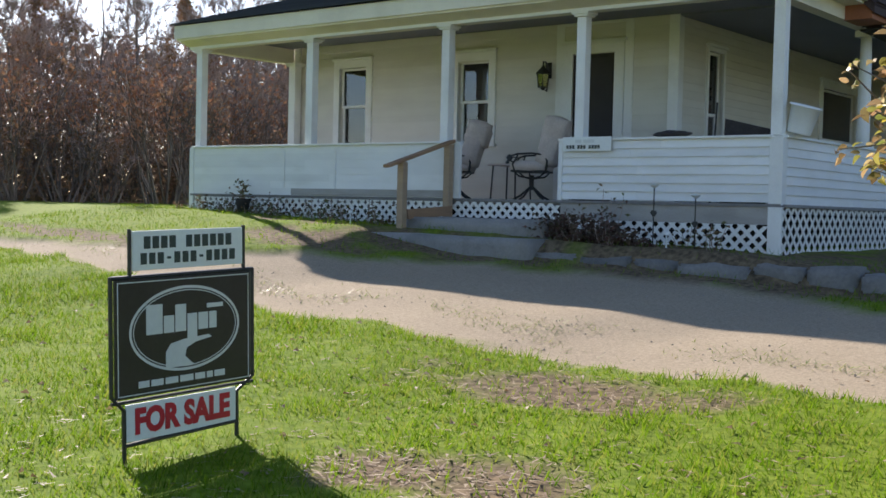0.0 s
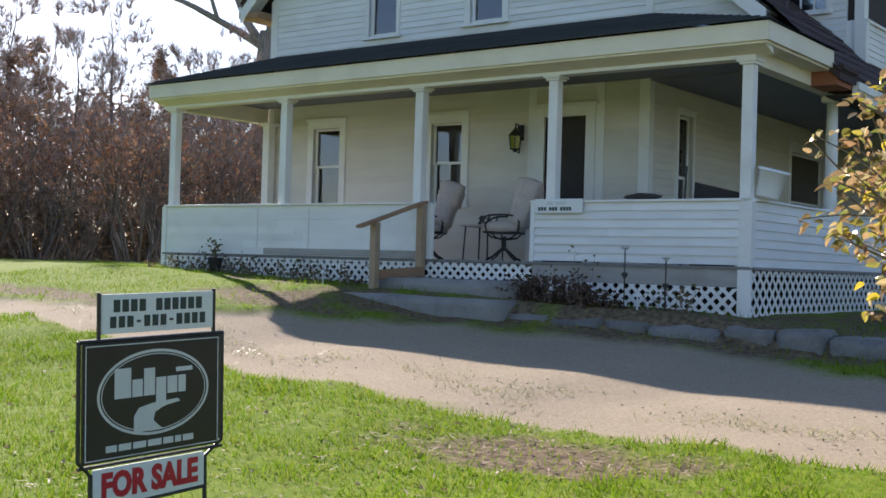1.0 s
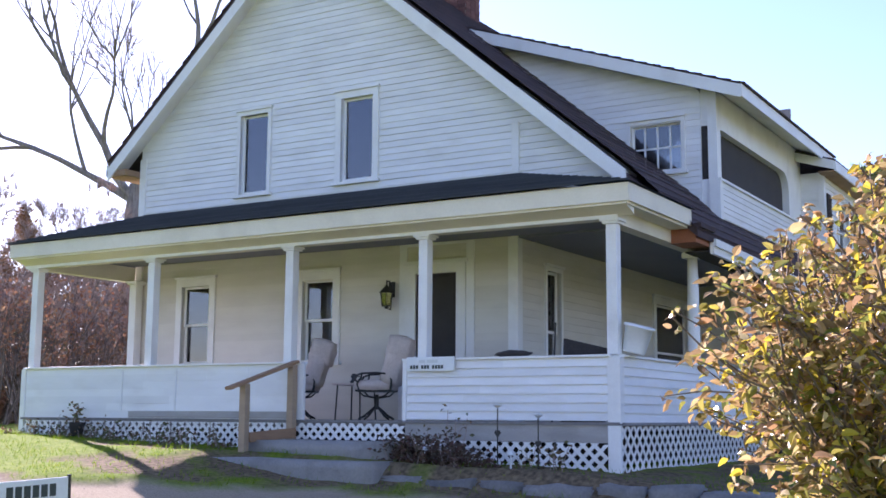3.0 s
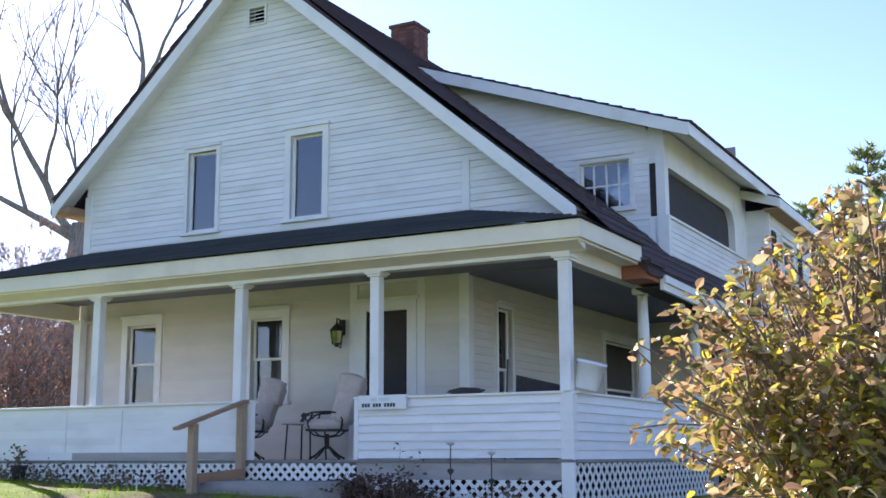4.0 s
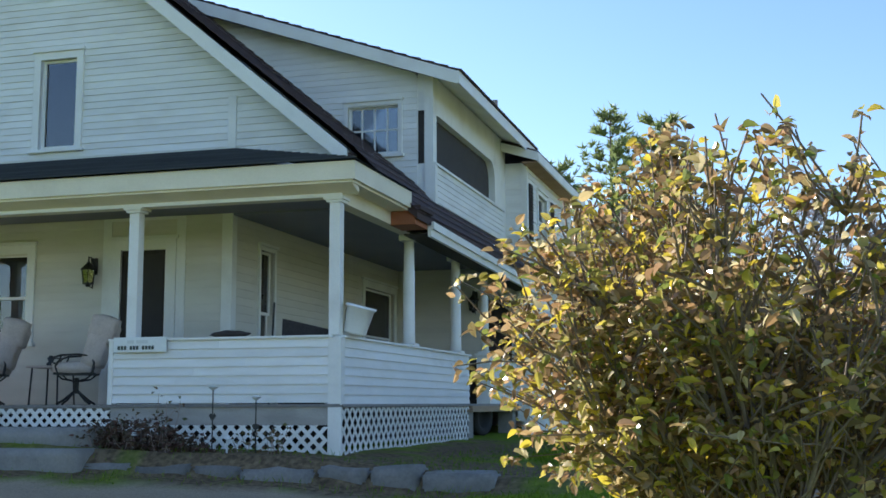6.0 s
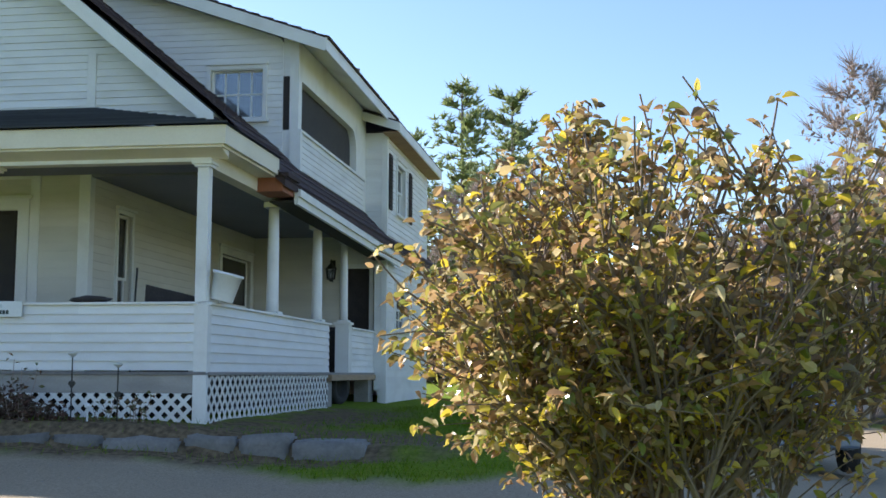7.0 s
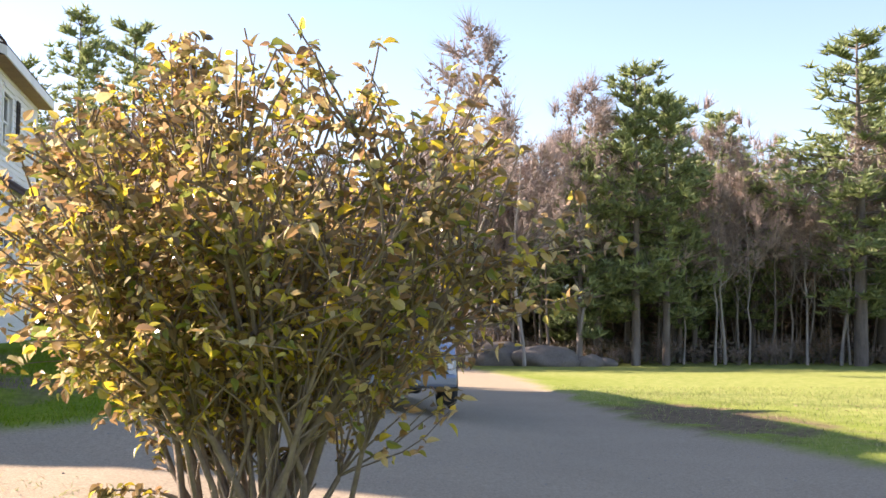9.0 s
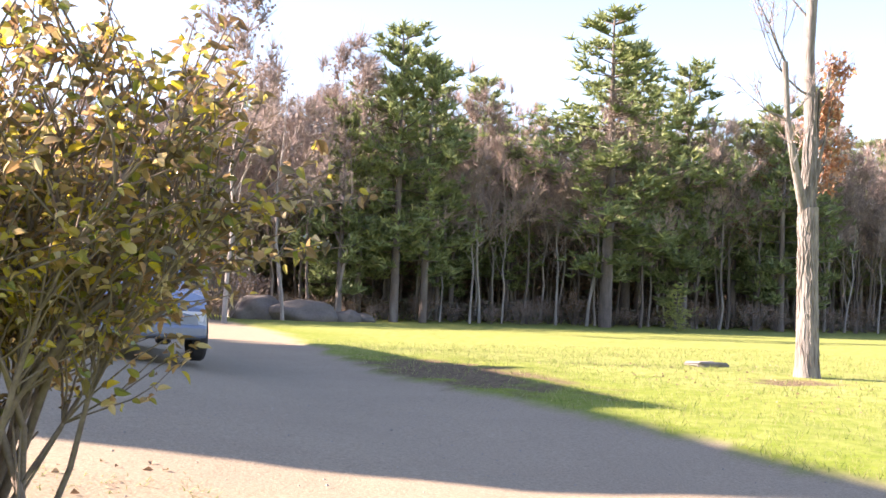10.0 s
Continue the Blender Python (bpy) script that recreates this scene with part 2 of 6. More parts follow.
# ---- building blocks ----
def link(name, me, mats, parent=None, label=""):
    ob = new(name, me)
    for m in mats if isinstance(mats, (list, tuple)) else [mats]:
        if m.name not in me.materials:
            me.materials.append(m)
    if parent:
        ob.parent = parent
    if label:
        ob["label"] = label
    return ob


def part(name, bm, mat, parent=None, label="", smooth=False):
    me = bpy.data.meshes.new(name)
    bmesh.ops.recalc_face_normals(bm, faces=bm.faces)
    bm.to_mesh(me)
    bm.free()
    if smooth:
        for p in me.polygons:
            p.use_smooth = True
    return link(name, me, mat, parent, label)


def raw(name, verts, faces, mat, parent=None, label="", smooth=False):
    me = bpy.data.meshes.new(name)
    me.from_pydata(verts, [], faces)
    if smooth:
        for p in me.polygons:
            p.use_smooth = True
    return link(name, me, mat, parent, label)


def thing(name, label, category, at=(0, 0, 0), group="", kind=""):
    ob = new(name)
    ob.location = at
    return tagged(ob, label, category, group, kind)


HEX = [(0, 1, 3, 2), (4, 6, 7, 5), (0, 4, 5, 1), (2, 3, 7, 6), (0, 2, 6, 4), (1, 5, 7, 3)]


def box(bm, x0, x1, y0, y1, z0, z1, bevel=0.0):
    v = [bm.verts.new((x, y, z)) for x in (x0, x1) for y in (y0, y1) for z in (z0, z1)]
    f = [bm.faces.new([v[i] for i in q]) for q in HEX]
    if bevel:
        edges = list({e for q in f for e in q.edges})
        bmesh.ops.bevel(bm, geom=edges, offset=bevel, segments=2, affect="EDGES", profile=0.6)
    return bm


def boxes(*rows, bevel=0.0):
    bm = bmesh.new()
    for r in rows:
        box(bm, *r, bevel=bevel)
    return bm


def prism(bm, outline, axis, a, b):
    """An outline (pairs) carried from a to b along an axis; the pairs are the other two axes in order."""
    def at(p, v):
        q = list(p)
        q.insert("xyz".index(axis), v)
        return q
    one, two = [bm.verts.new(at(p, a)) for p in outline], [bm.verts.new(at(p, b)) for p in outline]
    bm.faces.new(one)
    bm.faces.new(two[::-1])
    for i in range(len(one)):
        j = (i + 1) % len(one)
        bm.faces.new((one[i], two[i], two[j], one[j]))
    return bm


def beam(bm, p, q, wide, high, up=(0, 0, 1)):
    """A square bar from p to q."""
    p, q = Vector(p), Vector(q)
    d = (q - p).normalized()
    s = d.cross(Vector(up)).normalized()
    u = s.cross(d)
    v = [bm.verts.new(e + s * (i * wide / 2) + u * (j * high / 2)) for e in (p, q) for i in (-1, 1) for j in (-1, 1)]
    for f in HEX:
        bm.faces.new([v[i] for i in f])
    return bm


def tube(bm, path, radii, sides=8, cap=True):
    rings = []
    side = None
    for k, p in enumerate(path):
        p = Vector(p)
        a, b = Vector(path[max(0, k - 1)]), Vector(path[min(len(path) - 1, k + 1)])
        d = (b - a).normalized()
        if side is None:
            side = d.orthogonal().normalized()
        side = (side - d * side.dot(d)).normalized()
        up = d.cross(side)
        r = radii[k] if isinstance(radii, (list, tuple)) else radii
        rings.append([bm.verts.new(p + (side * math.cos(2 * math.pi * i / sides) + up * math.sin(2 * math.pi * i / sides)) * r) for i in range(sides)])
    for r0, r1 in zip(rings, rings[1:]):
        for i in range(sides):
            j = (i + 1) % sides
            bm.faces.new((r0[i], r0[j], r1[j], r1[i]))
    if cap:
        bm.faces.new(rings[0][::-1])
        bm.faces.new(rings[-1])
    return bm


def lathe(bm, profile, at=(0, 0, 0), sides=16):
    rings = [[bm.verts.new((at[0] + r * math.cos(2 * math.pi * i / sides), at[1] + r * math.sin(2 * math.pi * i / sides), at[2] + z)) for i in range(sides)] for r, z in profile]
    for r0, r1 in zip(rings, rings[1:]):
        for i in range(sides):
            j = (i + 1) % sides
            bm.faces.new((r0[i], r0[j], r1[j], r1[i]))
    bm.faces.new(rings[0][::-1])
    bm.faces.new(rings[-1])
    return bm


# ---- ground ----
def lift(x, y):
    """Height of the ground: a terrace at the house that falls to the road and to the field."""
    zh = 0.03 * min(max(-5 - x, 0), 10.4) if x < -5 else max(-0.115 * (x + 5), -0.95)
    drop = min(max((x + 10.5) / 2.0, 0), 1) * (1 - min(max((x + 4.0) / 3.0, 0), 1))
    zh -= 0.24 * drop * (1 - min(max((y - 13.5) / 0.12, 0), 1))
    s = min(max((y - 1.4) / 12.0, 0), 1)
    k = min(max((x + 5.0) / 5.0, 0), 1)
    far = min(max((y - 18.0) / 28.0, 0), 1) * min(max((x - 2.0) / 6.0, 0), 1)
    return -1.1 + (zh + 1.1) * s + 0.08 + 0.2 * k * k * (3 - 2 * k) - 0.5 * far


def between(pts, x):
    for (x0, y0), (x1, y1) in zip(pts, pts[1:]):
        if x <= x1:
            return y0 + (y1 - y0) * max(0, (x - x0)) / (x1 - x0)
    return pts[-1][1]


NEAR_EDGE = [(-80, 11.5), (-20, 10.0), (-12.9, 9.5), (-7.1, 9.0), (-4.3, 8.68), (-2.0, 8.4), (0.3, 7.4), (3.0, 6.3), (8, 5.0), (20, 4.0), (80, 4.0)]
FAR_EDGE = [(-80, 12.0), (-20, 10.6), (-13.6, 10.15), (-11.0, 10.7), (-9.4, 11.7), (-7.8, 12.9), (-3.9, 12.9), (-3.2, 12.2), (-1.6, 12.1), (-0.6, 13.2), (0.2, 40), (0.3, 40)]
RIGHT_EDGE = [(-50, 6.0), (8.3, 5.9), (10.0, 5.7), (11.7, 5.6), (14.0, 5.3), (16.0, 4.9), (21.0, 5.4), (32, 7.2), (45, 8.0)]


def gravel_at(x, y):
    """1 on the gravel of the drive, 0 on the lawn, with a ragged edge."""
    w = 0.35 * noise.noise((x * 1.3, y * 1.3, 0.0)) + 0.16 * noise.noise((x * 5, y * 5, 3.0))
    a, b = y - between(NEAR_EDGE, x) + w, between(FAR_EDGE, x) - y + w
    if x > 0.2:
        b = max(between(RIGHT_EDGE, y) - x, 8.1 - 0.05 * (x - 5.5) - y) + w
    return min(max(min(a, b) / 0.25 + 0.5, 0), 1)


def bare_at(x, y):
    """Worn patches in the lawn near the road."""
    d = 0.0
    for px, py, rx, ry in ((-3.5, 7.75, 1.0, 0.5), (-2.55, 5.75, 0.4, 0.42), (-3.15, 5.75, 0.45, 0.4), (-5.3, 13.6, 2.8, 1.1), (-3.4, 14.6, 2.0, 1.5), (-4.2, 18.0, 0.8, 3.5), (-9.0, 13.2, 1.7, 0.6), (-11.6, 13.6, 1.3, 0.4), (6.0, 17.0, 1.2, 3.0), (-10.3, 12.3, 1.3, 0.7), (-13, 10.9, 2.5, 0.35), (10.8, 15.6, 0.9, 0.5)):
        r = math.hypot((x - px) / rx, (y - py) / ry) + 0.7 * noise.noise((x * 2.2, y * 2.2, 7.0))
        d = max(d, min(max((1.15 - r) / 0.5, 0), 1))
    return d


def steps_of(lo, hi, fine_lo, fine_hi, fine):
    out, v, d = [], fine_lo, fine
    while v > lo:
        d *= 1.35
        v -= d
        out.append(v)
    out = out[::-1]
    k = int(round((fine_hi - fine_lo) / fine))
    out += [fine_lo + i * (fine_hi - fine_lo) / k for i in range(k + 1)]
    v, d = fine_hi, fine
    while v < hi:
        d *= 1.35
        v += d
        out.append(v)
    return out


def make_ground():
    xs, ys = steps_of(-900, 900, -16, 12, 0.14), steps_of(-600, 1500, 1.5, 21, 0.14)
    verts, gravel, bare, dry = [], [], [], []
    for y in ys:
        for x in xs:
            g, b = gravel_at(x, y), bare_at(x, y)
            z = lift(x, y) - 0.05 * g + 0.02 * noise.noise((x * 0.8, y * 0.8, 1)) * (1 if abs(x) < 60 else 0)
            z += 0.012 * noise.noise((x * 4, y * 4, 2)) * (1 - 0.6 * g) - 0.02 * b
            verts.append((x, y, z))
            gravel.append(g)
            bare.append(b)
            dry.append(min(max((x - 3 + 3 * noise.noise((x * 0.2, y * 0.2, 9))) / 6, 0), 1) * 0.6)
    w = len(xs)
    faces = [(j * w + i, j * w + i + 1, (j + 1) * w + i + 1, (j + 1) * w + i) for j in range(len(ys) - 1) for i in range(w - 1)]
    m = bpy.data.materials.new("lawn and gravel")
    m.use_nodes = True
    n, l = m.node_tree.nodes, m.node_tree.links
    bsdf = n["Principled BSDF"]
    geo = n.new("ShaderNodeNewGeometry")

    def tex(scale, detail=6.0):
        t = n.new("ShaderNodeTexNoise")
        t.inputs["Scale"].default_value, t.inputs["Detail"].default_value = scale, detail
        l.new(geo.outputs["Position"], t.inputs["Vector"])
        return t.outputs["Fac"]

    def tones(fac, *cs):
        r = n.new("ShaderNodeValToRGB")
        for k, (p, c) in enumerate(cs):
            e = r.color_ramp.elements[k] if k < 2 else r.color_ramp.elements.new(p)
            e.position, e.color = p, (*c, 1)
        l.new(fac, r.inputs[0])
        return r.outputs[0]

    def mix(fac, a, b):
        x = n.new("ShaderNodeMix")
        x.data_type = "RGBA"
        l.new(fac, x.inputs[0])
        l.new(a, x.inputs[6])
        l.new(b, x.inputs[7])
        return x.outputs[2]

    def attr(name):
        a = n.new("ShaderNodeAttribute")
        a.attribute_name = name
        return a.outputs["Fac"]

    grass = mix(tex(0.35), tones(tex(18.0), (0.3, (0.06, 0.11, 0.006)), (0.7, (0.15, 0.23, 0.015))), tones(tex(9.0), (0.3, (0.11, 0.17, 0.01)), (0.7, (0.24, 0.28, 0.035))))
    field = tones(tex(5.0), (0.3, (0.19, 0.23, 0.06)), (0.7, (0.42, 0.40, 0.17)))
    grass = mix(attr("dry"), grass, field)
    dirt = tones(tex(14.0), (0.3, (0.075, 0.055, 0.035)), (0.7, (0.23, 0.17, 0.10)))
    sand = mix(tex(0.9), tones(tex(30.0), (0.3, (0.28, 0.225, 0.15)), (0.75, (0.46, 0.385, 0.27))), tones(tex(60.0), (0.35, (0.22, 0.175, 0.12)), (0.7, (0.38, 0.315, 0.225))))
    l.new(mix(attr("gravel"), mix(attr("bare"), grass, dirt), sand), bsdf.inputs["Base Color"])
    bsdf.inputs["Roughness"].default_value, bsdf.inputs["Specular IOR Level"].default_value = 0.95, 0.06
    bp = n.new("ShaderNodeBump")
    bp.inputs["Strength"].default_value, bp.inputs["Distance"].default_value = 0.45, 0.012
    l.new(tex(45.0), bp.inputs["Height"])
    l.new(bp.outputs[0], bsdf.inputs["Normal"])
    ob = raw("ground", verts, faces, m, smooth=True)
    for name, values in (("gravel", gravel), ("bare", bare), ("dry", dry)):
        ob.data.attributes.new(name, "FLOAT", "POINT").data.foreach_set("value", values)
    return tagged(ob, "sunlit green lawn crossed by a pale gravel drive", "ground", kind="structure")


make_ground()


# ---- the farmhouse ----
XL, XR, XC = -15.1, -7.47, -11.37      # main walls and ridge
YW, YF, XS = 16.76, 14.56, -5.0        # front wall, porch front, porch side
FLOOR, RAIL, BEAM = 0.63, 1.395, 3.04
RIDGE, LEFT_PITCH, PITCH = 8.96, 0.905, 0.838
YB = 30.0                              # back of the house


def roof_z(x):
    if x < XC:
        return RIDGE - LEFT_PITCH * (XC - x)
    return RIDGE - PITCH * (x - XC) - 0.19 * max(0.0, x + 5.53)


house = thing("farmhouse", "old white clapboard farmhouse with wraparound porch and dark roof", "house", (0, 0, 0))


def board(parent, axis, at, a0, a1, b0, b1, z0, z1, mat, out=-1, name="clapboard", low=0.022, top=0.008):
    """One clapboard on a wall across 'axis' at 'at'; a0..a1 is its foot, b0..b1 its head along the wall; out: the side it faces."""
    def p(u, z, d):
        w = at + out * d
        return (w, u, z) if axis == "x" else (u, w, z)
    v = [p(a0, z0, 0), p(a1, z0, 0), p(b1, z1, 0), p(b0, z1, 0), p(a0, z0, low), p(a1, z0, low), p(b1, z1, top), p(b0, z1, top)]
    f = [(4, 5, 6, 7), (0, 3, 2, 1), (0, 1, 5, 4), (1, 2, 6, 5), (2, 3, 7, 6), (3, 0, 4, 7)]
    raw(name, v, f, mat, parent)


def clad(name, axis, at, z0, z1, span, holes, step, mat, out=-1, thick=0.14, label="", rnd=None, jitter=0.0):
    """A wall that openings pass through, with a clapboard for each row. span(z) gives its ends; holes: (u0, u1, z0, z1)."""
    bm = bmesh.new()
    rnd = rnd or random.Random(3)
    cuts = sorted({z0, z1, *[h[2] for h in holes], *[h[3] for h in holes]})
    cuts = [z for z in cuts if z0 <= z <= z1]
    rows = []
    z = z0
    while z < z1 - 0.01:
        e = min(z + step, z1)
        rows.append((z, e))
        z = e
    inner = at - out * thick
    solids = []
    for za, zb in rows:
        s0, s1 = span(za), span(zb)
        mid = (za + zb) / 2
        inside = sorted(h for h in holes if h[2] - 0.01 < mid < h[3] + 0.01)
        edges = [(s0[0], s1[0])] + [v for h in inside for v in ((h[0], h[0]), (h[1], h[1]))] + [(s0[1], s1[1])]
        for (p0, p1), (q0, q1) in zip(edges[::2], edges[1::2]):
            if min(q0 - p0, q1 - p1) > 0.004 or max(q0 - p0, q1 - p1) > 0.03:
                solids.append((p0, q0, p1, q1, za, zb))
    for p0, q0, p1, q1, za, zb in solids:
        pts = [(p0, za), (q0, za), (q1, zb), (p1, zb)]
        if axis == "y":
            prism(bm, pts, "y", at, inner)
        else:
            prism(bm, pts, "x", at, inner)
    wall = part(name, bm, mat, house, label)
    for p0, q0, p1, q1, za, zb in solids:
        board(wall, axis, at, p0, q0, p1, q1, za + rnd.uniform(-jitter, jitter), zb, mat, out)
    return wall


def window(axis, at, u0, u1, z0, z1, out=-1, sash=True, grid=None, casing=0.13, sill=True, curtain=0.0, frame_mat=None, top=0.0):
    """A sash window: casing, sashes, panes and sill; outward is 'out' along the axis."""
    frame_mat = frame_mat or TRIM
    w = new("window")
    w.parent = house

    def bx(a0, a1, b0, b1, d0, d1):
        lo, hi = sorted((at + out * d0, at + out * d1))
        return (lo, hi, a0, a1, b0, b1) if axis == "x" else (a0, a1, lo, hi, b0, b1)

    c = casing
    rows = [bx(u0 - c, u0, z0 - 0.02, z1 + c + top, 0.0, 0.045), bx(u1, u1 + c, z0 - 0.02, z1 + c + top, 0.0, 0.045), bx(u0 - c - 0.02, u1 + c + 0.02, z1 + c + top + 0.002, z1 + c + top + 0.04, 0.0, 0.075), bx(u0, u1, z1, z1 + c + top, 0.0, 0.042)]
    part("frame", boxes(*rows), frame_mat, w)
    if sill:
        part("sill", boxes(bx(u0 - c - 0.04, u1 + c + 0.04, z0 - 0.07, z0 - 0.022, -0.05, 0.085), bevel=0.006), frame_mat, w)
    bars = []
    s = 0.04
    halves = [(z0, (z0 + z1) / 2 + 0.02, -0.075), ((z0 + z1) / 2 - 0.02, z1, -0.04)] if sash else [(z0, z1, -0.05)]
    for a, b, d in halves:
        bars += [bx(u0, u0 + s, a, b, d - 0.03, d), bx(u1 - s, u1, a, b, d - 0.03, d), bx(u0 + s, u1 - s, a, a + s, d - 0.03, d - 0.001), bx(u0 + s, u1 - s, b - s, b, d - 0.03, d - 0.001)]
        if grid:
            for i in range(1, grid[0]):
                u = u0 + (u1 - u0) * i / grid[0]
                bars.append(bx(u - 0.014, u + 0.014, a + s, b - s, d - 0.028, d - 0.003))
            for i in range(1, grid[1]):
                z = a + (b - a) * i / grid[1]
                bars.append(bx(u0 + s, u1 - s, z - 0.014, z + 0.014, d - 0.027, d - 0.004))
    part("sash", boxes(*bars), frame_mat, w)
    for a, b, d in halves:
        pane = part("pane", boxes(bx(u0 + s, u1 - s, a + s, b - s, d - 0.018, d - 0.013)), GLASS, w)
        pane.visible_shadow = False
    if curtain:
        bm = bmesh.new()
        k = 24
        top_v, low_v = [], []
        for i in range(k + 1):
            u = u0 + (u1 - u0) * i / k
            d = -0.2 + 0.02 * math.sin(i * 2.1)
            q = at + out * d
            for z, row in ((z1, top_v), (z1 - (z1 - z0) * curtain, low_v)):
                row.append(bm.verts.new((q, u, z) if axis == "x" else (u, q, z)))
        for i in range(k):
            bm.faces.new((low_v[i], low_v[i + 1], top_v[i + 1], top_v[i]))
        bmesh.ops.solidify(bm, geom=bm.faces[:], thickness=0.004)
        part("curtain", bm, CURTAIN, w)
    return w


# front gable wall: storey one under the porch roof, the gable above it
W1 = (-14.0, -13.37, 1.55, 2.88)
W2 = (-11.37, -10.755, 1.55, 2.855)
DOOR = (-9.2, -8.48, FLOOR, 2.84)
clad("front_wall", "y", YW, 0.30, 3.32, lambda z: (XL, XR), [W1, W2, DOOR], 0.115, CREAM, label="cream-painted clapboard wall under the porch")
WA, WB = (-12.77, -12.17, 4.40, 5.76), (-10.65, -10.03, 4.42, 5.78)
VENT = (-11.56, -11.24, 7.84, 8.12)


def gable(z):
    return (max(XL, XC - (RIDGE - 0.10 - z) / LEFT_PITCH), min(-5.7 if z < 5 else 0, XC + (RIDGE - 0.10 - z) / PITCH))


clad("gable_wall", "y", YW - 0.02, 3.34, RIDGE - 0.12, gable, [WA, WB, VENT], 0.102, WHITE, jitter=0.004, label="white clapboard gable with peeling paint")
window("y", YW, *W1, curtain=0.55)
window("y", YW, *W2, curtain=0.45)
window("y", YW - 0.02, *WA, sash=False, casing=0.07)
window("y", YW - 0.02, *WB, sash=False, casing=0.11)
vent = part("gable_vent", boxes((-11.60, -11.56, YW - 0.06, YW + 0.06, 7.8, 8.16), (-11.24, -11.20, YW - 0.06, YW + 0.06, 7.8, 8.16), (-11.56, -11.24, YW - 0.058, YW + 0.06, 8.122, 8.16), (-11.56, -11.24, YW - 0.058, YW + 0.06, 7.8, 7.838)), TRIM, house)
for k in range(4):
    bm = bmesh.new()
    beam(bm, (-11.56, YW - 0.03, 7.875 + k * 0.065), (-11.24, YW - 0.03, 7.875 + k * 0.065), 0.07, 0.012, (0, -0.6, 1))
    part("slat", bm, TRIM, vent)
part("corner_board", boxes((XL - 0.025, XL + 0.13, YW - 0.05, YW + 0.10, 0.3, 5.25)), TRIM, house)
part("corner_board", boxes((XR - 0.13, XR + 0.03, YW - 0.048, YW + 0.10, 0.3, 3.3)), TRIM, house)
part("corner_board", boxes((XR - 0.07, XR + 0.05, YW - 0.052, YW - 0.021, 4.15, 5.0)), TRIM, house)

# front door, half-glazed, behind a dark screen door, in a wide casing
d = new("front_door")
d.parent = house
x0, x1, z0, z1 = DOOR
part("casing", boxes((x0 - 0.16, x0, YW - 0.05, YW + 0.02, z0, z1 + 0.14), (x1, x1 + 0.16, YW - 0.05, YW + 0.02, z0, z1 + 0.14), (x0, x1, YW - 0.048, YW + 0.02, z1, z1 + 0.14), (x0 - 0.2, x1 + 0.2, YW - 0.07, YW + 0.02, z1 + 0.142, z1 + 0.19)), TRIM, d)
for row in ((x1 + 0.165, x1 + 0.30, YW - 0.028, YW, z0, 3.26), (x0 - 0.30, x0 - 0.165, YW - 0.028, YW, z0, 3.26), (x0 - 0.30, x1 + 0.30, YW - 0.03, YW, 3.262, 3.31)):
    part("outer_casing", boxes(row), TRIM, d)
part("screen_frame", boxes((x0, x0 + 0.06, YW + 0.0, YW + 0.03, z0, z1), (x1 - 0.06, x1, YW, YW + 0.03, z0, z1), (x0 + 0.06, x1 - 0.06, YW + 0.001, YW + 0.029, z1 - 0.07, z1), (x0 + 0.06, x1 - 0.06, YW + 0.001, YW + 0.029, z0, z0 + 0.2), (x0 + 0.06, x1 - 0.06, YW + 0.001, YW + 0.029, 1.5, 1.56)), DARKTHING, d)
part("screen", boxes((x0 + 0.06, x1 - 0.06, YW + 0.012, YW + 0.016, z0 + 0.2, z1 - 0.07)), SCREEN, d)
part("door_leaf", boxes((x0, x1, YW + 0.07, YW + 0.11, z0, z1)), BARE, d)

# side wall of the porch, and the end wall of the porch
SW = (17.66, 18.15, 1.05, 2.90)
SD = (22.2, 23.9, 1.0, 2.78)
clad("side_wall", "x", XR, 0.30, 3.30, lambda z: (YW + 0.02, 24.6), [SW, SD], 0.115, CREAM, out=1, label="cream clapboard wall along the side porch")
window("x", XR, *SW, out=1, curtain=0.4, casing=0.06)
window("x", XR, *SD, out=1, curtain=0.3)
ED = (-5.62, -5.12, FLOOR, 2.66)
clad("porch_end_wall", "y", 24.2, 0.30, 3.30, lambda z: (XR + 0.02, -4.98), [ED], 0.115, CREAM, label="cream clapboard wall at the porch's end")
d = new("side_door")
d.parent = house
part("door_leaf", boxes((-5.62, -5.12, 24.26, 24.30, FLOOR, 2.66)), DARKTHING, d, "dark side door")
part("casing", boxes((-5.70, -5.62, 24.16, 24.22, FLOOR, 2.74), (-5.12, -5.04, 24.16, 24.22, FLOOR, 2.74), (-5.62, -5.12, 24.162, 24.22, 2.66, 2.74)), TRIM, d)

# main roof: two slopes with a white rake board and soffit, shingle courses on the side that shows
YR = YW - 0.40


def slope(name, xa, xb, mat, thick=0.10, y0=YR, y1=YB + 0.3, zf=roof_z, lift_by=0.0):
    bm = bmesh.new()
    za, zb = zf(xa) + lift_by, zf(xb) + lift_by
    prism(bm, [(xa, za - thick), (xb, zb - thick), (xb, zb), (xa, za)], "y", y0, y1)
    return part(name, bm, mat, house)


left_slope = slope("roof_slope", -15.55, XC, SHINGLE_RED)
right_slope = slope("roof_slope", XC, -4.62, SHINGLE_RED)
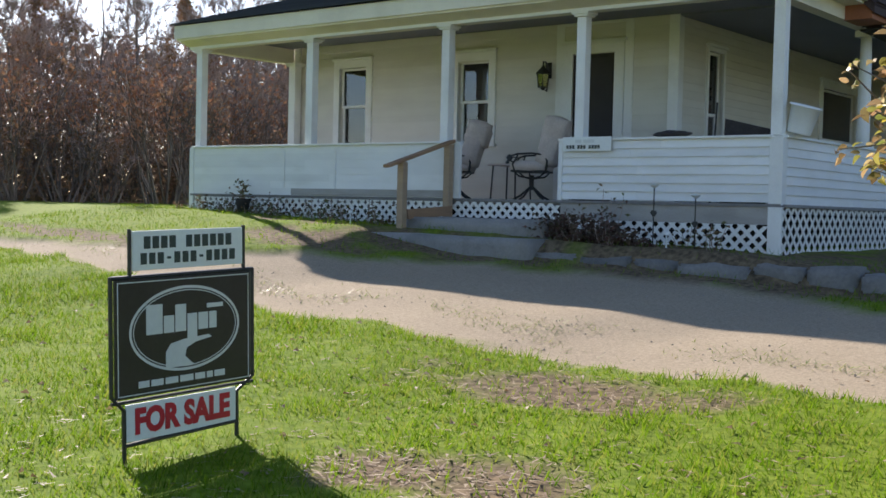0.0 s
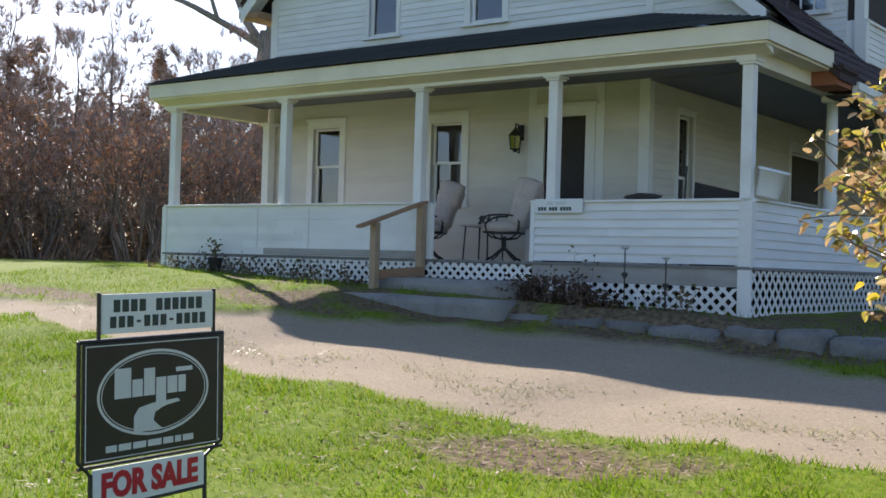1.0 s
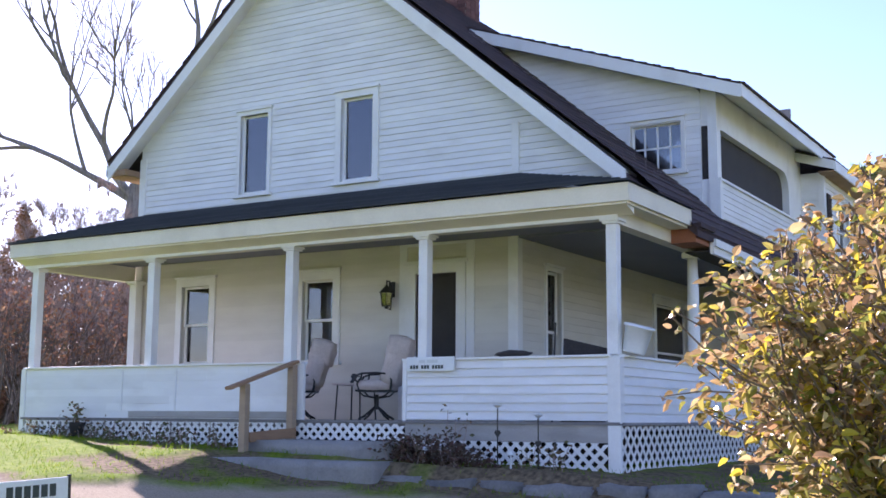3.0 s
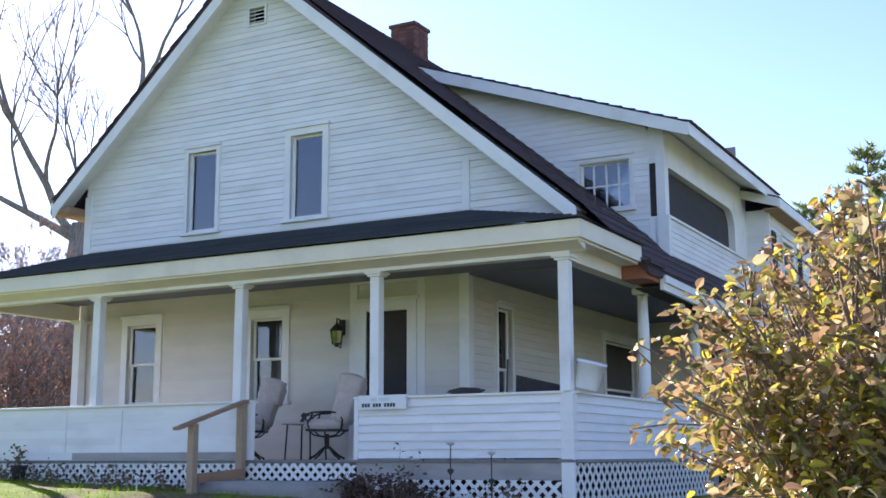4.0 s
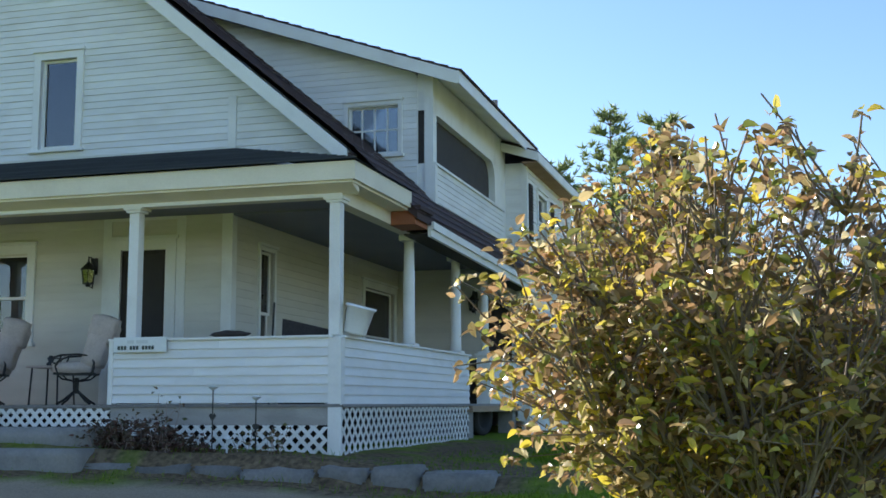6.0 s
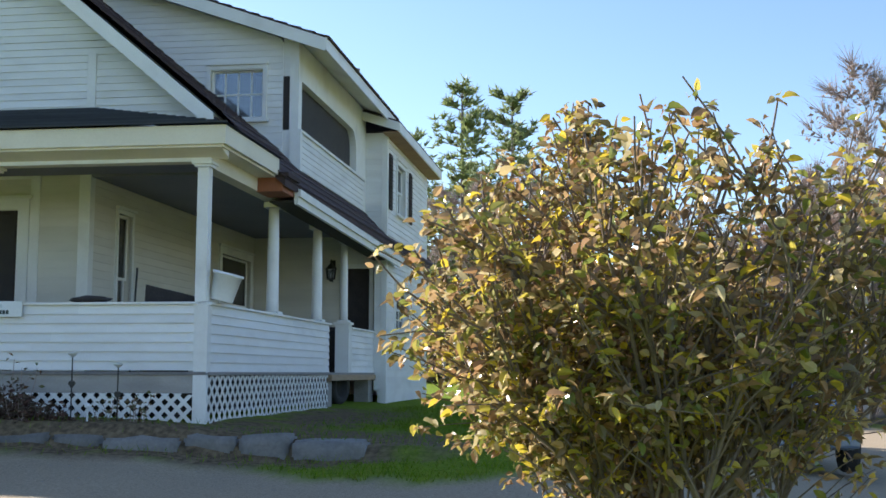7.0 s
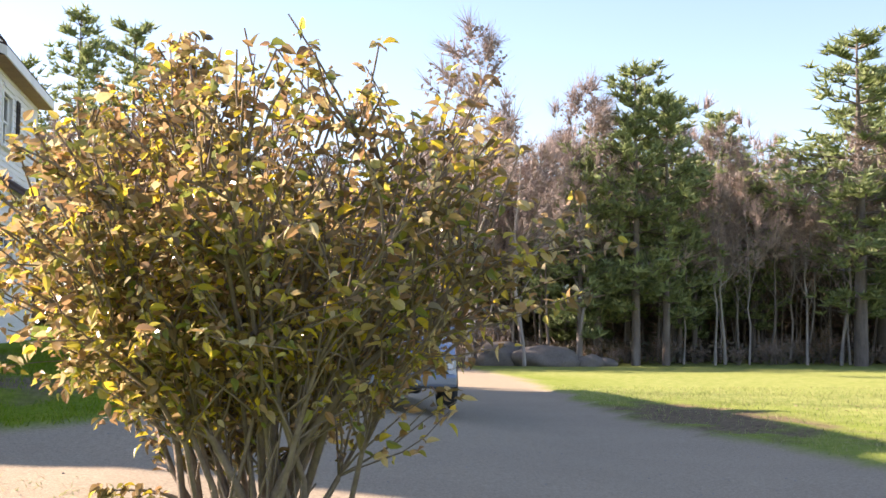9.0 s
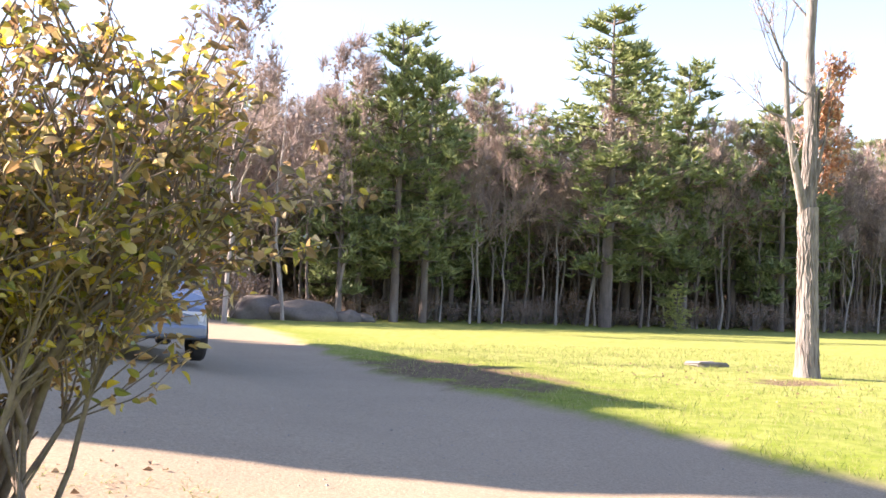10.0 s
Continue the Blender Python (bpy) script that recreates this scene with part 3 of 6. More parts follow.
for side, xe in ((-1, -15.55), (1, -4.62)):
    run = abs(xe - XC)
    courses = int(run / 0.17)
    for k in range(courses):
        a, b = XC + side * run * k / courses, XC + side * run * (k + 1) / courses
        bm = bmesh.new()
        rr = random.Random(k + 50 * side)
        j = rr.uniform(0, 0.03)
        prism(bm, [(a, roof_z(a) + 0.004), (b + side * 0.012, roof_z(b) + 0.006), (b + side * 0.012, roof_z(b) + 0.022), (a, roof_z(a) + 0.008)], "y", YR - 0.02 - j, YB + 0.3)
        part("shingle_course", bm, SHINGLE_RED, left_slope if side < 0 else right_slope)
for xa, xb in ((-15.55, XC), (XC, -5.6)):
    bm = bmesh.new()
    prism(bm, [(xa, roof_z(xa) - 0.34), (xb, roof_z(xb) - 0.34), (xb, roof_z(xb) - 0.102), (xa, roof_z(xa) - 0.102)], "y", YR - 0.025, YR + 0.01)
    part("rake_board", bm, TRIM, house)
    bm = bmesh.new()
    prism(bm, [(xa, roof_z(xa) - 0.145), (xb, roof_z(xb) - 0.145), (xb, roof_z(xb) - 0.104), (xa, roof_z(xa) - 0.104)], "y", YR + 0.012, YW - 0.02)
    part("soffit", bm, TRIM, house)
# boxed return at the foot of the left rake
part("eave_return", boxes((-15.60, XL - 0.03, YR, YB, 4.92, 5.03)), BARE, house, "weathered brown eave soffit")
part("eave_fascia", boxes((-15.62, -15.58, YR, YB, 4.93, 5.14)), TRIM, house)

# closing walls and rooms
part("left_wall", boxes((XL, XL + 0.14, YW + 0.15, YB, 0.0, 5.3)), WHITE, house)
part("back_wall", boxes((XL, XR + 2.4, YB, YB + 0.14, -0.6, 5.2)), WHITE, house)
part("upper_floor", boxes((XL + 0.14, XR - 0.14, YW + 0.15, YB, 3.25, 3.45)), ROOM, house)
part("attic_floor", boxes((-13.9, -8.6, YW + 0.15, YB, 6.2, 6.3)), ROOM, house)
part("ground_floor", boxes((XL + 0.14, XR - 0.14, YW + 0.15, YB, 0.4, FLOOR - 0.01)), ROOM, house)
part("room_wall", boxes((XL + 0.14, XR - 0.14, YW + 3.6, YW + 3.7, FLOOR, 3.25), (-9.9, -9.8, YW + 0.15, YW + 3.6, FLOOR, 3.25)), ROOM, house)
part("foundation", boxes((XL + 0.02, XR - 0.02, YW + 0.02, YB, -0.7, 0.3)), STONE, house)

# chimney of single bricks
chimney = part("chimney", boxes((-11.52, -10.98, 21.27, 21.83, 7.8, 9.26)), MORTAR, house, "square red brick chimney")
bl, bh, bw = 0.215, 0.065, 0.10


def brick_mesh():
    bm = box(bmesh.new(), -bl / 2, bl / 2, -0.012, 0.05, -bh / 2, bh / 2, bevel=0.004)
    me = bpy.data.meshes.new("brick")
    bm.to_mesh(me)
    bm.free()
    me.materials.append(BRICK)
    return me


BRICKME = brick_mesh()
for row in range(15):
    z = 8.28 + row * 0.071
    for k in range(3):
        o = link("brick", BRICKME, BRICK, chimney)
        o.location, o.scale = (-11.43 + k * 0.18 + (0.004 if row % 2 else 0), 21.262, z), (0.8, 1, 1)
        o = link("brick", BRICKME, BRICK, chimney)
        o.location, o.rotation_euler, o.scale = (-10.972, 21.36 + k * 0.186 - (0.012 if row % 2 else 0), z), (0, 0, math.pi / 2), (0.8, 1, 1)
part("cap", boxes((-11.56, -10.94, 21.23, 21.87, 9.26, 9.33), bevel=0.01), BRICK, chimney)

# ---- porch ----
deck = part("porch_floor", boxes((-15.3, XS - 0.02, YF + 0.02, YW - 0.03, FLOOR - 0.10, FLOOR - 0.02), (XR + 0.04, XS - 0.02, YW - 0.029, 24.15, FLOOR - 0.10, FLOOR - 0.021)), FLOORWOOD, house, "grey painted porch floor")
for k in range(17):
    y = YF + 0.0 + k * 0.128
    part("floor_board", boxes((-15.32, XS, y, y + 0.122, FLOOR - 0.019, FLOOR)), FLOORWOOD, deck)
part("porch_ceiling", boxes((-15.25, XS + 0.05, YF - 0.1, YW - 0.05, 3.30, 3.34), (XR + 0.04, XS + 0.05, YW - 0.049, 24.15, 3.27, 3.31)), CEILING, house, "dull grey porch ceiling")
# front and side beams with mouldings
part("beam", boxes((-15.32, XS, YF - 0.01, YF + 0.17, BEAM, 3.30)), FASCIA, house)
part("beam", boxes((XS - 0.18, XS, YF + 0.171, 24.15, 2.98, 3.26)), FASCIA, house)
part("beam", boxes((-15.30, -15.12, YF + 0.171, YW - 0.06, BEAM - 0.02, 3.28)), FASCIA, house)
part("beam_moulding", boxes((-15.36, XS + 0.03, YF - 0.045, YF - 0.011, BEAM - 0.005, BEAM + 0.04)), TRIM, house)
part("porch_soffit", boxes((-15.40, -4.75, 14.27, YF - 0.012, 3.15, 3.18)), FASCIA, house)
bm = bmesh.new()
prism(bm, [(14.26, 3.18), (14.31, 3.182), (YF - 0.02, 3.14), (YF - 0.012, 3.06), (YF - 0.05, 3.08), (14.29, 3.15)], "x", -15.38, -4.77)
part("crown", bm, FASCIA, house)
part("fascia", boxes((-15.42, -4.71, 14.235, 14.27, 3.18, 3.395)), FASCIA, house)
part("fascia", boxes((-4.75, -4.71, 14.272, 16.39, 3.18, 3.395)), FASCIA, house)
part("porch_soffit", boxes((XS + 0.002, -4.755, YF - 0.01, 16.39, 3.15, 3.18)), FASCIA, house)
part("fascia", boxes((-15.42, -15.385, 14.272, YW, 3.18, 3.395)), FASCIA, house)
# hipped porch roof
bm = bmesh.new()
E0, E1, ZE, ZT = 14.19, YW - 0.03, 3.405, 4.22
pts = [(-15.48, E0, ZE), (-4.67, E0, ZE), (-4.67, 16.5, ZE), (XR, E1, ZT), (XR, 16.5 + 0.24, ZT), (XL + 0.3, E1, ZT), (-15.48, E1, ZE)]
v = [bm.verts.new(p) for p in pts]
bm.faces.new((v[0], v[1], v[3], v[5]))
bm.faces.new((v[1], v[2], v[3]))
bm.faces.new((v[0], v[5], v[6]))
bmesh.ops.solidify(bm, geom=bm.faces[:], thickness=0.05)
porch_roof = part("porch_roof", bm, SHINGLE, house, "dark asphalt-shingled porch roof")
for k in range(15):
    f0, f1 = k / 15, (k + 1) / 15 + 0.01
    ya, yb = E0 + (E1 - E0) * f0, E0 + (E1 - E0) * f1
    za, zb = ZE + (ZT - ZE) * f0, ZE + (ZT - ZE) * f1
    la, lb = -15.48 + 0.68 * f0, -15.48 + 0.68 * f1
    ra, rb = -4.67 + (XR + 4.67) * f0, -4.67 + (XR + 4.67) * f1
    vv = [(la, ya - 0.01, za + 0.026), (ra, ya - 0.01, za + 0.026), (rb, yb, zb + 0.006), (lb, yb, zb + 0.006), (la, ya - 0.01, za + 0.004), (ra, ya - 0.01, za + 0.004)]
    raw("shingle_course", vv, [(0, 1, 2, 3), (4, 5, 1, 0)], SHINGLE, porch_roof)
# side eave of the main roof, with the bare red box end
part("side_fascia", beam(bmesh.new(), (-4.63, 16.95, 2.96), (-4.63, 24.78, 2.80), 0.05, 0.16), TRIM, house)
part("gutter_board", beam(bmesh.new(), (-4.585, 16.95, 3.03), (-4.585, 24.80, 2.87), 0.035, 0.10), TRIM, house)
part("side_soffit", beam(bmesh.new(), (-4.83, 16.95, 2.92), (-4.83, 24.7, 2.79), 0.34, 0.02), DARKTHING, house)
part("box_end", boxes((XS - 0.02, -4.66, 16.40, 16.94, 2.97, 3.16), bevel=0.006), REDWOOD, house, "unpainted red-brown end of the eave box")
part("box_cap", boxes((XS - 0.02, -4.58, 16.38, 16.97, 3.162, 3.22)), SHINGLE_RED, house)


def post(x, y, z0, z1, w=0.135):
    p = new("porch_post")
    p.parent = house
    part("shaft", boxes((x - w / 2, x + w / 2, y - w / 2, y + w / 2, z0, z1 - 0.06), bevel=0.008), TRIM, p)
    part("capital", boxes((x - w / 2 - 0.03, x + w / 2 + 0.03, y - w / 2 - 0.03, y + w / 2 + 0.03, z1 - 0.06, z1 - 0.03), (x - w / 2 - 0.055, x + w / 2 + 0.055, y - w / 2 - 0.055, y + w / 2 + 0.055, z1 - 0.0299, z1)), TRIM, p)
    return p


def round_post(x, y, z0, z1, r=0.085):
    p = new("porch_post")
    p.parent = house
    part("shaft", lathe(bmesh.new(), [(r * 1.05, 0), (r, 0.2), (r * 0.95, (z1 - z0) * 0.6), (r * 0.82, z1 - z0 - 0.08)], (x, y, z0), 18), TRIM, p, smooth=True)
    part("capital", boxes((x - r - 0.03, x + r + 0.03, y - r - 0.03, y + r + 0.03, z1 - 0.078, z1)), TRIM, p)
    part("foot", boxes((x - r - 0.03, x + r + 0.03, y - r - 0.03, y + r + 0.03, z0, z0 + 0.04)), TRIM, p)
    return p


for x in (-15.18, -12.59, -9.93, -7.72, -5.08):
    post(x, YF + 0.08, RAIL + 0.03, BEAM)
post(-15.0, YW - 0.14, RAIL - 0.8, BEAM - 0.02, 0.16)
for y in (17.48, 19.95):
    round_post(XS - 0.09, y, RAIL + 0.03, 2.98)
round_post(XS - 0.09, 21.86, FLOOR + 0.87, 2.98, 0.07)
part("newel", boxes((XS - 0.21, XS + 0.03, 21.74, 21.98, FLOOR, FLOOR + 0.83), (XS - 0.24, XS + 0.06, 21.71, 22.01, FLOOR + 0.8301, FLOOR + 0.87)), TRIM, house)


def half_wall(name, axis, at, u0, u1, out, base, rows=7, seed=1, low=0.026):
    """A clapboarded porch railing wall with cap, from the floor's edge to the rail."""
    rr = random.Random(seed)
    def bx(a0, a1, z0, z1, d0, d1):
        lo, hi = sorted((at + out * d0, at + out * d1))
        return (lo, hi, a0, a1, z0, z1) if axis == "x" else (a0, a1, lo, hi, z0, z1)
    wall = part(name, boxes(bx(u0, u1, base, RAIL - 0.001, -0.12, 0.0)), WHITE, house)
    h = (RAIL - base) / rows
    for k in range(rows):
        a = base + k * h
        cut = u0 + (u1 - u0) * rr.uniform(0.3, 0.7)
        for c0, c1 in ((u0, cut - 0.001), (cut + 0.001, u1)):
            board(wall, axis, at, c0, c1, c0, c1, a + rr.uniform(-0.003, 0.003), a + h, WHITE, out, low=low, top=0.006)
    part("rail_cap", boxes(bx(u0 - 0.03, u1 + 0.03, RAIL, RAIL + 0.03, -0.15, 0.05), bevel=0.006), TRIM, wall)
    return wall


half_wall("railing_wall", "y", YF, -15.25, -9.70, -1, FLOOR + 0.005, seed=2, low=0.012)
part("patch_board", boxes((-12.9, -9.76, YF - 0.032, YF - 0.014, FLOOR + 0.012, FLOOR + 0.11)), DIRTYBOARD, house, "grey weathered patch board")
for u in (-13.1, -12.0, -10.6):
    part("batten", boxes((u, u + 0.035, YF - 0.020, YF - 0.0125, FLOOR + 0.12, RAIL - 0.04)), WHITE, house)
half_wall("railing_wall", "y", YF, -7.96, XS - 0.13, -1, FLOOR + 0.02, seed=3)
half_wall("railing_wall", "x", XS, YF + 0.08, 20.38, 1, FLOOR + 0.005, seed=4)
half_wall("railing_wall", "x", XS, 22.0, 24.18, 1, FLOOR + 0.0, seed=5)
part("railing_corner", boxes((XS - 0.13, XS + 0.028, YF - 0.028, YF + 0.10, FLOOR - 0.01, RAIL)), TRIM, house)
part("railing_corner", boxes((-15.34, -15.24, YF - 0.028, YF + 0.10, 0.26, RAIL)), TRIM, house)
part("railing_end", boxes((-9.72, -9.60, YF - 0.03, YF + 0.02, FLOOR, RAIL), bevel=0.004), TRIM, house)
part("railing_end", boxes((-7.99, -7.93, YF - 0.03, YF + 0.02, FLOOR, RAIL), bevel=0.004), TRIM, house)
part("water_table", boxes((-15.3, XS + 0.02, YF - 0.035, YF + 0.02, FLOOR - 0.03, FLOOR + 0.004)), FLOORWOOD, house)
part("water_table", boxes((XS - 0.02, XS + 0.04, YF + 0.021, 24.18, FLOOR - 0.032, FLOOR + 0.002)), FLOORWOOD, house)
part("left_rail", boxes((-15.28, -15.18, YF + 0.101, YW - 0.22, FLOOR - 0.3, RAIL)), WHITE, house)


def lattice(axis, at, u0, u1, z0, z1, out, pitch=0.138, wide=0.045):
    """Crossed diagonal slats, two layers, clipped to the panel."""
    lat = new("lattice")
    lat.parent = house
    tall = z1 - z0
    shared = {}

    def place(u, zz, d):
        w = at + out * d
        return (w, u, zz) if axis == "x" else (u, w, zz)

    for lean, d in ((1, 0.0), (-1, 0.0065)):
        k, n = 0, int((u1 - u0 + tall) / pitch) + 1
        for k in range(n):
            s = u0 - tall + k * pitch if lean > 0 else u0 + k * pitch
            # centre line: u = s + lean * (z - z0)
            def at_z(q, e):
                return s + lean * (q - z0) + e
            lo, hi = z0, z1
            e = wide * 0.7
            if lean > 0:
                lo, hi = max(lo, z0 + u0 - s + e), min(hi, z0 + u1 - s - e)
            else:
                lo, hi = max(lo, z0 + s - u1 + e), min(hi, z0 + s - u0 - e)
            if hi - lo < 0.03:
                continue
            full = lo == z0 and hi == z1
            key = (lean, full)
            if full and key in shared:
                o = link("slat", shared[key][0], TRIM, lat)
                dv = s - shared[key][1]
                o.location = (0, dv, 0) if axis == "x" else (dv, 0, 0)
                continue
            q = [(at_z(lo, -e), lo), (at_z(lo, e), lo), (at_z(hi, e), hi), (at_z(hi, -e), hi)]
            vv = [place(u, z, d) for u, z in q] + [place(u, z, d + 0.006) for u, z in q]
            o = raw("slat", vv, [(0, 3, 2, 1), (4, 5, 6, 7), (0, 1, 5, 4), (1, 2, 6, 5), (2, 3, 7, 6), (3, 0, 4, 7)], TRIM, lat)
            if full:
                shared[key] = (o.data, s)
    return lat


lattice("y", YF - 0.01, -15.24, -9.75, 0.24, FLOOR - 0.04, -1)
lattice("y", YF - 0.01, -9.75, -7.95, 0.30, FLOOR - 0.04, -1)
lattice("y", YF - 0.01, -7.95, XS - 0.12, 0.05, 0.39, -1, pitch=0.148, wide=0.046)
lattice("x", XS, YF + 0.03, 20.38, 0.03, FLOOR - 0.04, 1, pitch=0.19, wide=0.046)
part("skirt_board", boxes((-7.95, XS - 0.12, YF - 0.012, YF + 0.012, 0.392, FLOOR - 0.032)), DIRTYBOARD, house)
part("skirt_post", boxes((XS - 0.13, XS + 0.03, YF - 0.03, YF + 0.02, -0.1, FLOOR - 0.033)), TRIM, house)
# Near-black sheets behind the lattice stand in for the shade under the porch.
part("under_porch", boxes((-15.2, XS - 0.6, YF + 0.5, YF + 0.56, -0.2, FLOOR - 0.11), (XS - 0.62, XS - 0.56, YF + 0.56, 24.1, -0.4, FLOOR - 0.11)), DARKTHING, house, "near-black sheet standing in for shade under the porch")
part("pier", boxes((XS - 0.3, XS - 0.02, 20.42, 20.75, -0.4, FLOOR - 0.132)), CONCRETE, house)
part("pier", boxes((XS - 0.3, XS - 0.02, 23.7, 24.1, -0.6, FLOOR - 0.132)), CONCRETE, house)
part("sill_plate", boxes((XS - 0.1, XS + 0.06, 20.42, 24.15, FLOOR - 0.13, FLOOR - 0.034)), RAW, house)

# ---- dormer with the upper balcony ----
YD, XD = 19.02, -5.18


def dormer_z(x):
    return 7.22 - 0.352 * (x + 9.3)


DW = (-6.59, -5.745, 4.535, 5.317)
bm_low = lambda z: (max(-9.35, XC + (RIDGE - z) / PITCH - 0.05), min(-5.435, -9.3 + (7.14 - z) / 0.352))
clad("dormer_wall", "y", YD, 4.0, 7.1, lambda z: (bm_low(z)[0], max(bm_low(z)[0], bm_low(z)[1])), [DW], 0.10, WHITE, label="white clapboard dormer front")
window("y", YD, *DW, sash=False, grid=(4, 2), casing=0.06)
bm = bmesh.new()
prism(bm, [(-9.5, dormer_z(-9.5)), (-4.70, dormer_z(-4.70)), (-4.70, dormer_z(-4.70) + 0.09), (-9.5, dormer_z(-9.5) + 0.09)], "y", YD - 0.33, 24.6)
dormer_roof = part("dormer_roof", bm, SHINGLE_RED, house)
for k in range(22):
    a, b = -9.5 + 4.86 * k / 22, -9.5 + 4.86 * (k + 1) / 22
    bm = bmesh.new()
    prism(bm, [(a, dormer_z(a) + 0.092), (b, dormer_z(b) + 0.094), (b + 0.012, dormer_z(b) + 0.118), (a, dormer_z(a) + 0.10)], "y", YD - 0.35, 24.6)
    part("shingle_course", bm, SHINGLE_RED, dormer_roof)
bm = bmesh.new()
prism(bm, [(-9.4, dormer_z(-9.4) - 0.13), (-4.70, dormer_z(-4.70) - 0.13), (-4.70, dormer_z(-4.70) + 0.07), (-9.4, dormer_z(-9.4) + 0.07)], "y", YD - 0.36, YD - 0.331)
part("dormer_rake", bm, TRIM, house)
part("dormer_fascia", boxes((-4.70, -4.67, YD - 0.36, 24.6, dormer_z(-4.7) - 0.12, dormer_z(-4.7) + 0.07)), TRIM, house)
bm = bmesh.new()
prism(bm, [(-9.3, dormer_z(-9.3) - 0.03), (-4.702, dormer_z(-4.702) - 0.03), (-4.702, dormer_z(-4.702) - 0.002), (-9.3, dormer_z(-9.3) - 0.002)], "y", YD - 0.33, 24.55)
part("dormer_soffit", bm, TRIM, house)
# balcony front: posts, header with rounded corners, clapboard rail
arch_y0, arch_y1, arch_z, head = YD + 0.16, 23.12, 5.14, dormer_z(XD) - 0.04
bm = bmesh.new()
r = 0.35
outline = [(arch_y0, arch_z - 0.02), (arch_y0 + 0.05, arch_z)] + [(arch_y1 - r + r * math.sin(math.pi / 2 * k / 6), arch_z - r + r * math.cos(math.pi / 2 * k / 6)) for k in range(7)] + [(arch_y1, head), (arch_y0, head)]
prism(bm, outline, "x", XD - 0.14, XD)
part("balcony_header", bm, TRIM, house)
part("balcony_post", boxes((XD - 0.14, XD + 0.002, YD - 0.03, arch_y0, 3.4, head)), TRIM, house)
part("balcony_post", boxes((XD - 0.14, XD + 0.002, arch_y1, 24.0, 3.4, head)), TRIM, house)
part("balcony_floor", boxes((XR, XD, YD, 24.0, 3.42, 3.5)), FLOORWOOD, house)
# Shade put into the colour: both walls take curtain tone instead of white.
part("balcony_back", boxes((XR - 0.02, XR + 0.06, YD, 24.0, 3.5, 6.6)), CURTAIN, house, "balcony back wall in a tone darkened for shade")
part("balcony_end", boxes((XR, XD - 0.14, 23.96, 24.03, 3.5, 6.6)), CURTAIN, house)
part("balcony_screen", boxes((XD - 0.128, XD - 0.122, arch_y0, arch_y1, 4.35, arch_z + 0.05)), SCREEN, house, "dark insect screen across the balcony")
part("balcony_door", boxes((XR + 0.061, XR + 0.1, 20.6, 21.5, 3.5, 5.5)), BARE, house)
rail = part("balcony_rail", boxes((XD - 0.10, XD - 0.001, YD + 0.16, 23.75, 3.45, 4.305)), WHITE, house)
for k in range(9):
    a = 3.45 + k * 0.095
    board(rail, "x", XD, YD + 0.10, 23.75, YD + 0.10, 23.75, a, a + 0.095, WHITE, 1)
part("rail_cap", boxes((XD - 0.13, XD + 0.05, YD - 0.02, 23.78, 4.307, 4.345)), TRIM, rail)
part("rail_end", boxes((XD - 0.13, XD + 0.04, YD - 0.035, YD + 0.1, 3.42, 4.305)), TRIM, rail)
# slit beside the balcony's corner post
part("dormer_corner", boxes((-5.435, XD - 0.14, YD, YD + 0.1, 5.19, 5.79)), WHITE, house)
part("balcony_side", boxes((-5.435, XD - 0.14, YD + 0.02, YD + 0.06, 4.34, 5.19)), DARKTHING, house, "dark screened slit")
part("balcony_side_rail", boxes((-5.44, XD - 0.13, YD, YD + 0.06, 3.4, 4.34)), WHITE, house)

# ---- rear wing ----
XW, YN = -4.77, 24.0
WW = [(25.05, 25.95, 3.86, 4.86)]
WL = [(24.95, 26.45, 1.5, 2.33)]
clad("wing_front", "y", YN, 0.3, 5.3, lambda z: (-5.3 if z > 3.2 else -4.98, XW), [], 0.115, WHITE)
clad("wing_side", "x", XW, -0.6, 5.3, lambda z: (YN + 0.02, 29.0), WW + WL, 0.115, WHITE, out=1)
for q in WW:
    window("x", XW, *q, out=1, casing=0.08)
window("x", XW, *WL[0], out=1, grid=(3, 2), casing=0.08)
for y0 in (24.15, 26.45):
    sh = part("shutter", boxes((XW + 0.026, XW + 0.05, y0, y0 + 0.3, 3.82, 4.92)), DARKTHING, house, "dark louvred window shutter")
    for k in range(14):
        part("louvre", beam(bmesh.new(), (XW + 0.055, y0 + 0.04, 3.9 + k * 0.072), (XW + 0.055, y0 + 0.26, 3.9 + k * 0.072), 0.05, 0.01, (0.6, 0, 1)), DARKTHING, sh)
part("corner_board", boxes((XW - 0.08, XW + 0.03, YN - 0.03, YN + 0.09, -0.5, 5.3)), TRIM, house)
bm = bmesh.new()
prism(bm, [(-6.5, 6.01), (-4.45, 5.36), (-4.45, 5.46), (-6.5, 6.11)], "y", YN - 0.35, 29.3)
part("wing_roof", bm, SHINGLE_RED, house)
bm = bmesh.new()
prism(bm, [(-6.5, 5.90), (-4.47, 5.26), (-4.47, 5.43), (-6.5, 6.07)], "y", YN - 0.38, YN - 0.352)
part("wing_rake", bm, TRIM, house)
part("wing_soffit", boxes((XW, -4.47, YN - 0.33, 29.3, 5.23, 5.26)), BARE, house, "bare brown wing soffit")
part("wing_fascia", boxes((-4.47, -4.44, YN - 0.36, 29.3, 5.24, 5.42)), TRIM, house)
part("wing_back", boxes((-8.0, XW, 29.0, 29.14, -0.6, 5.3)), WHITE, house)


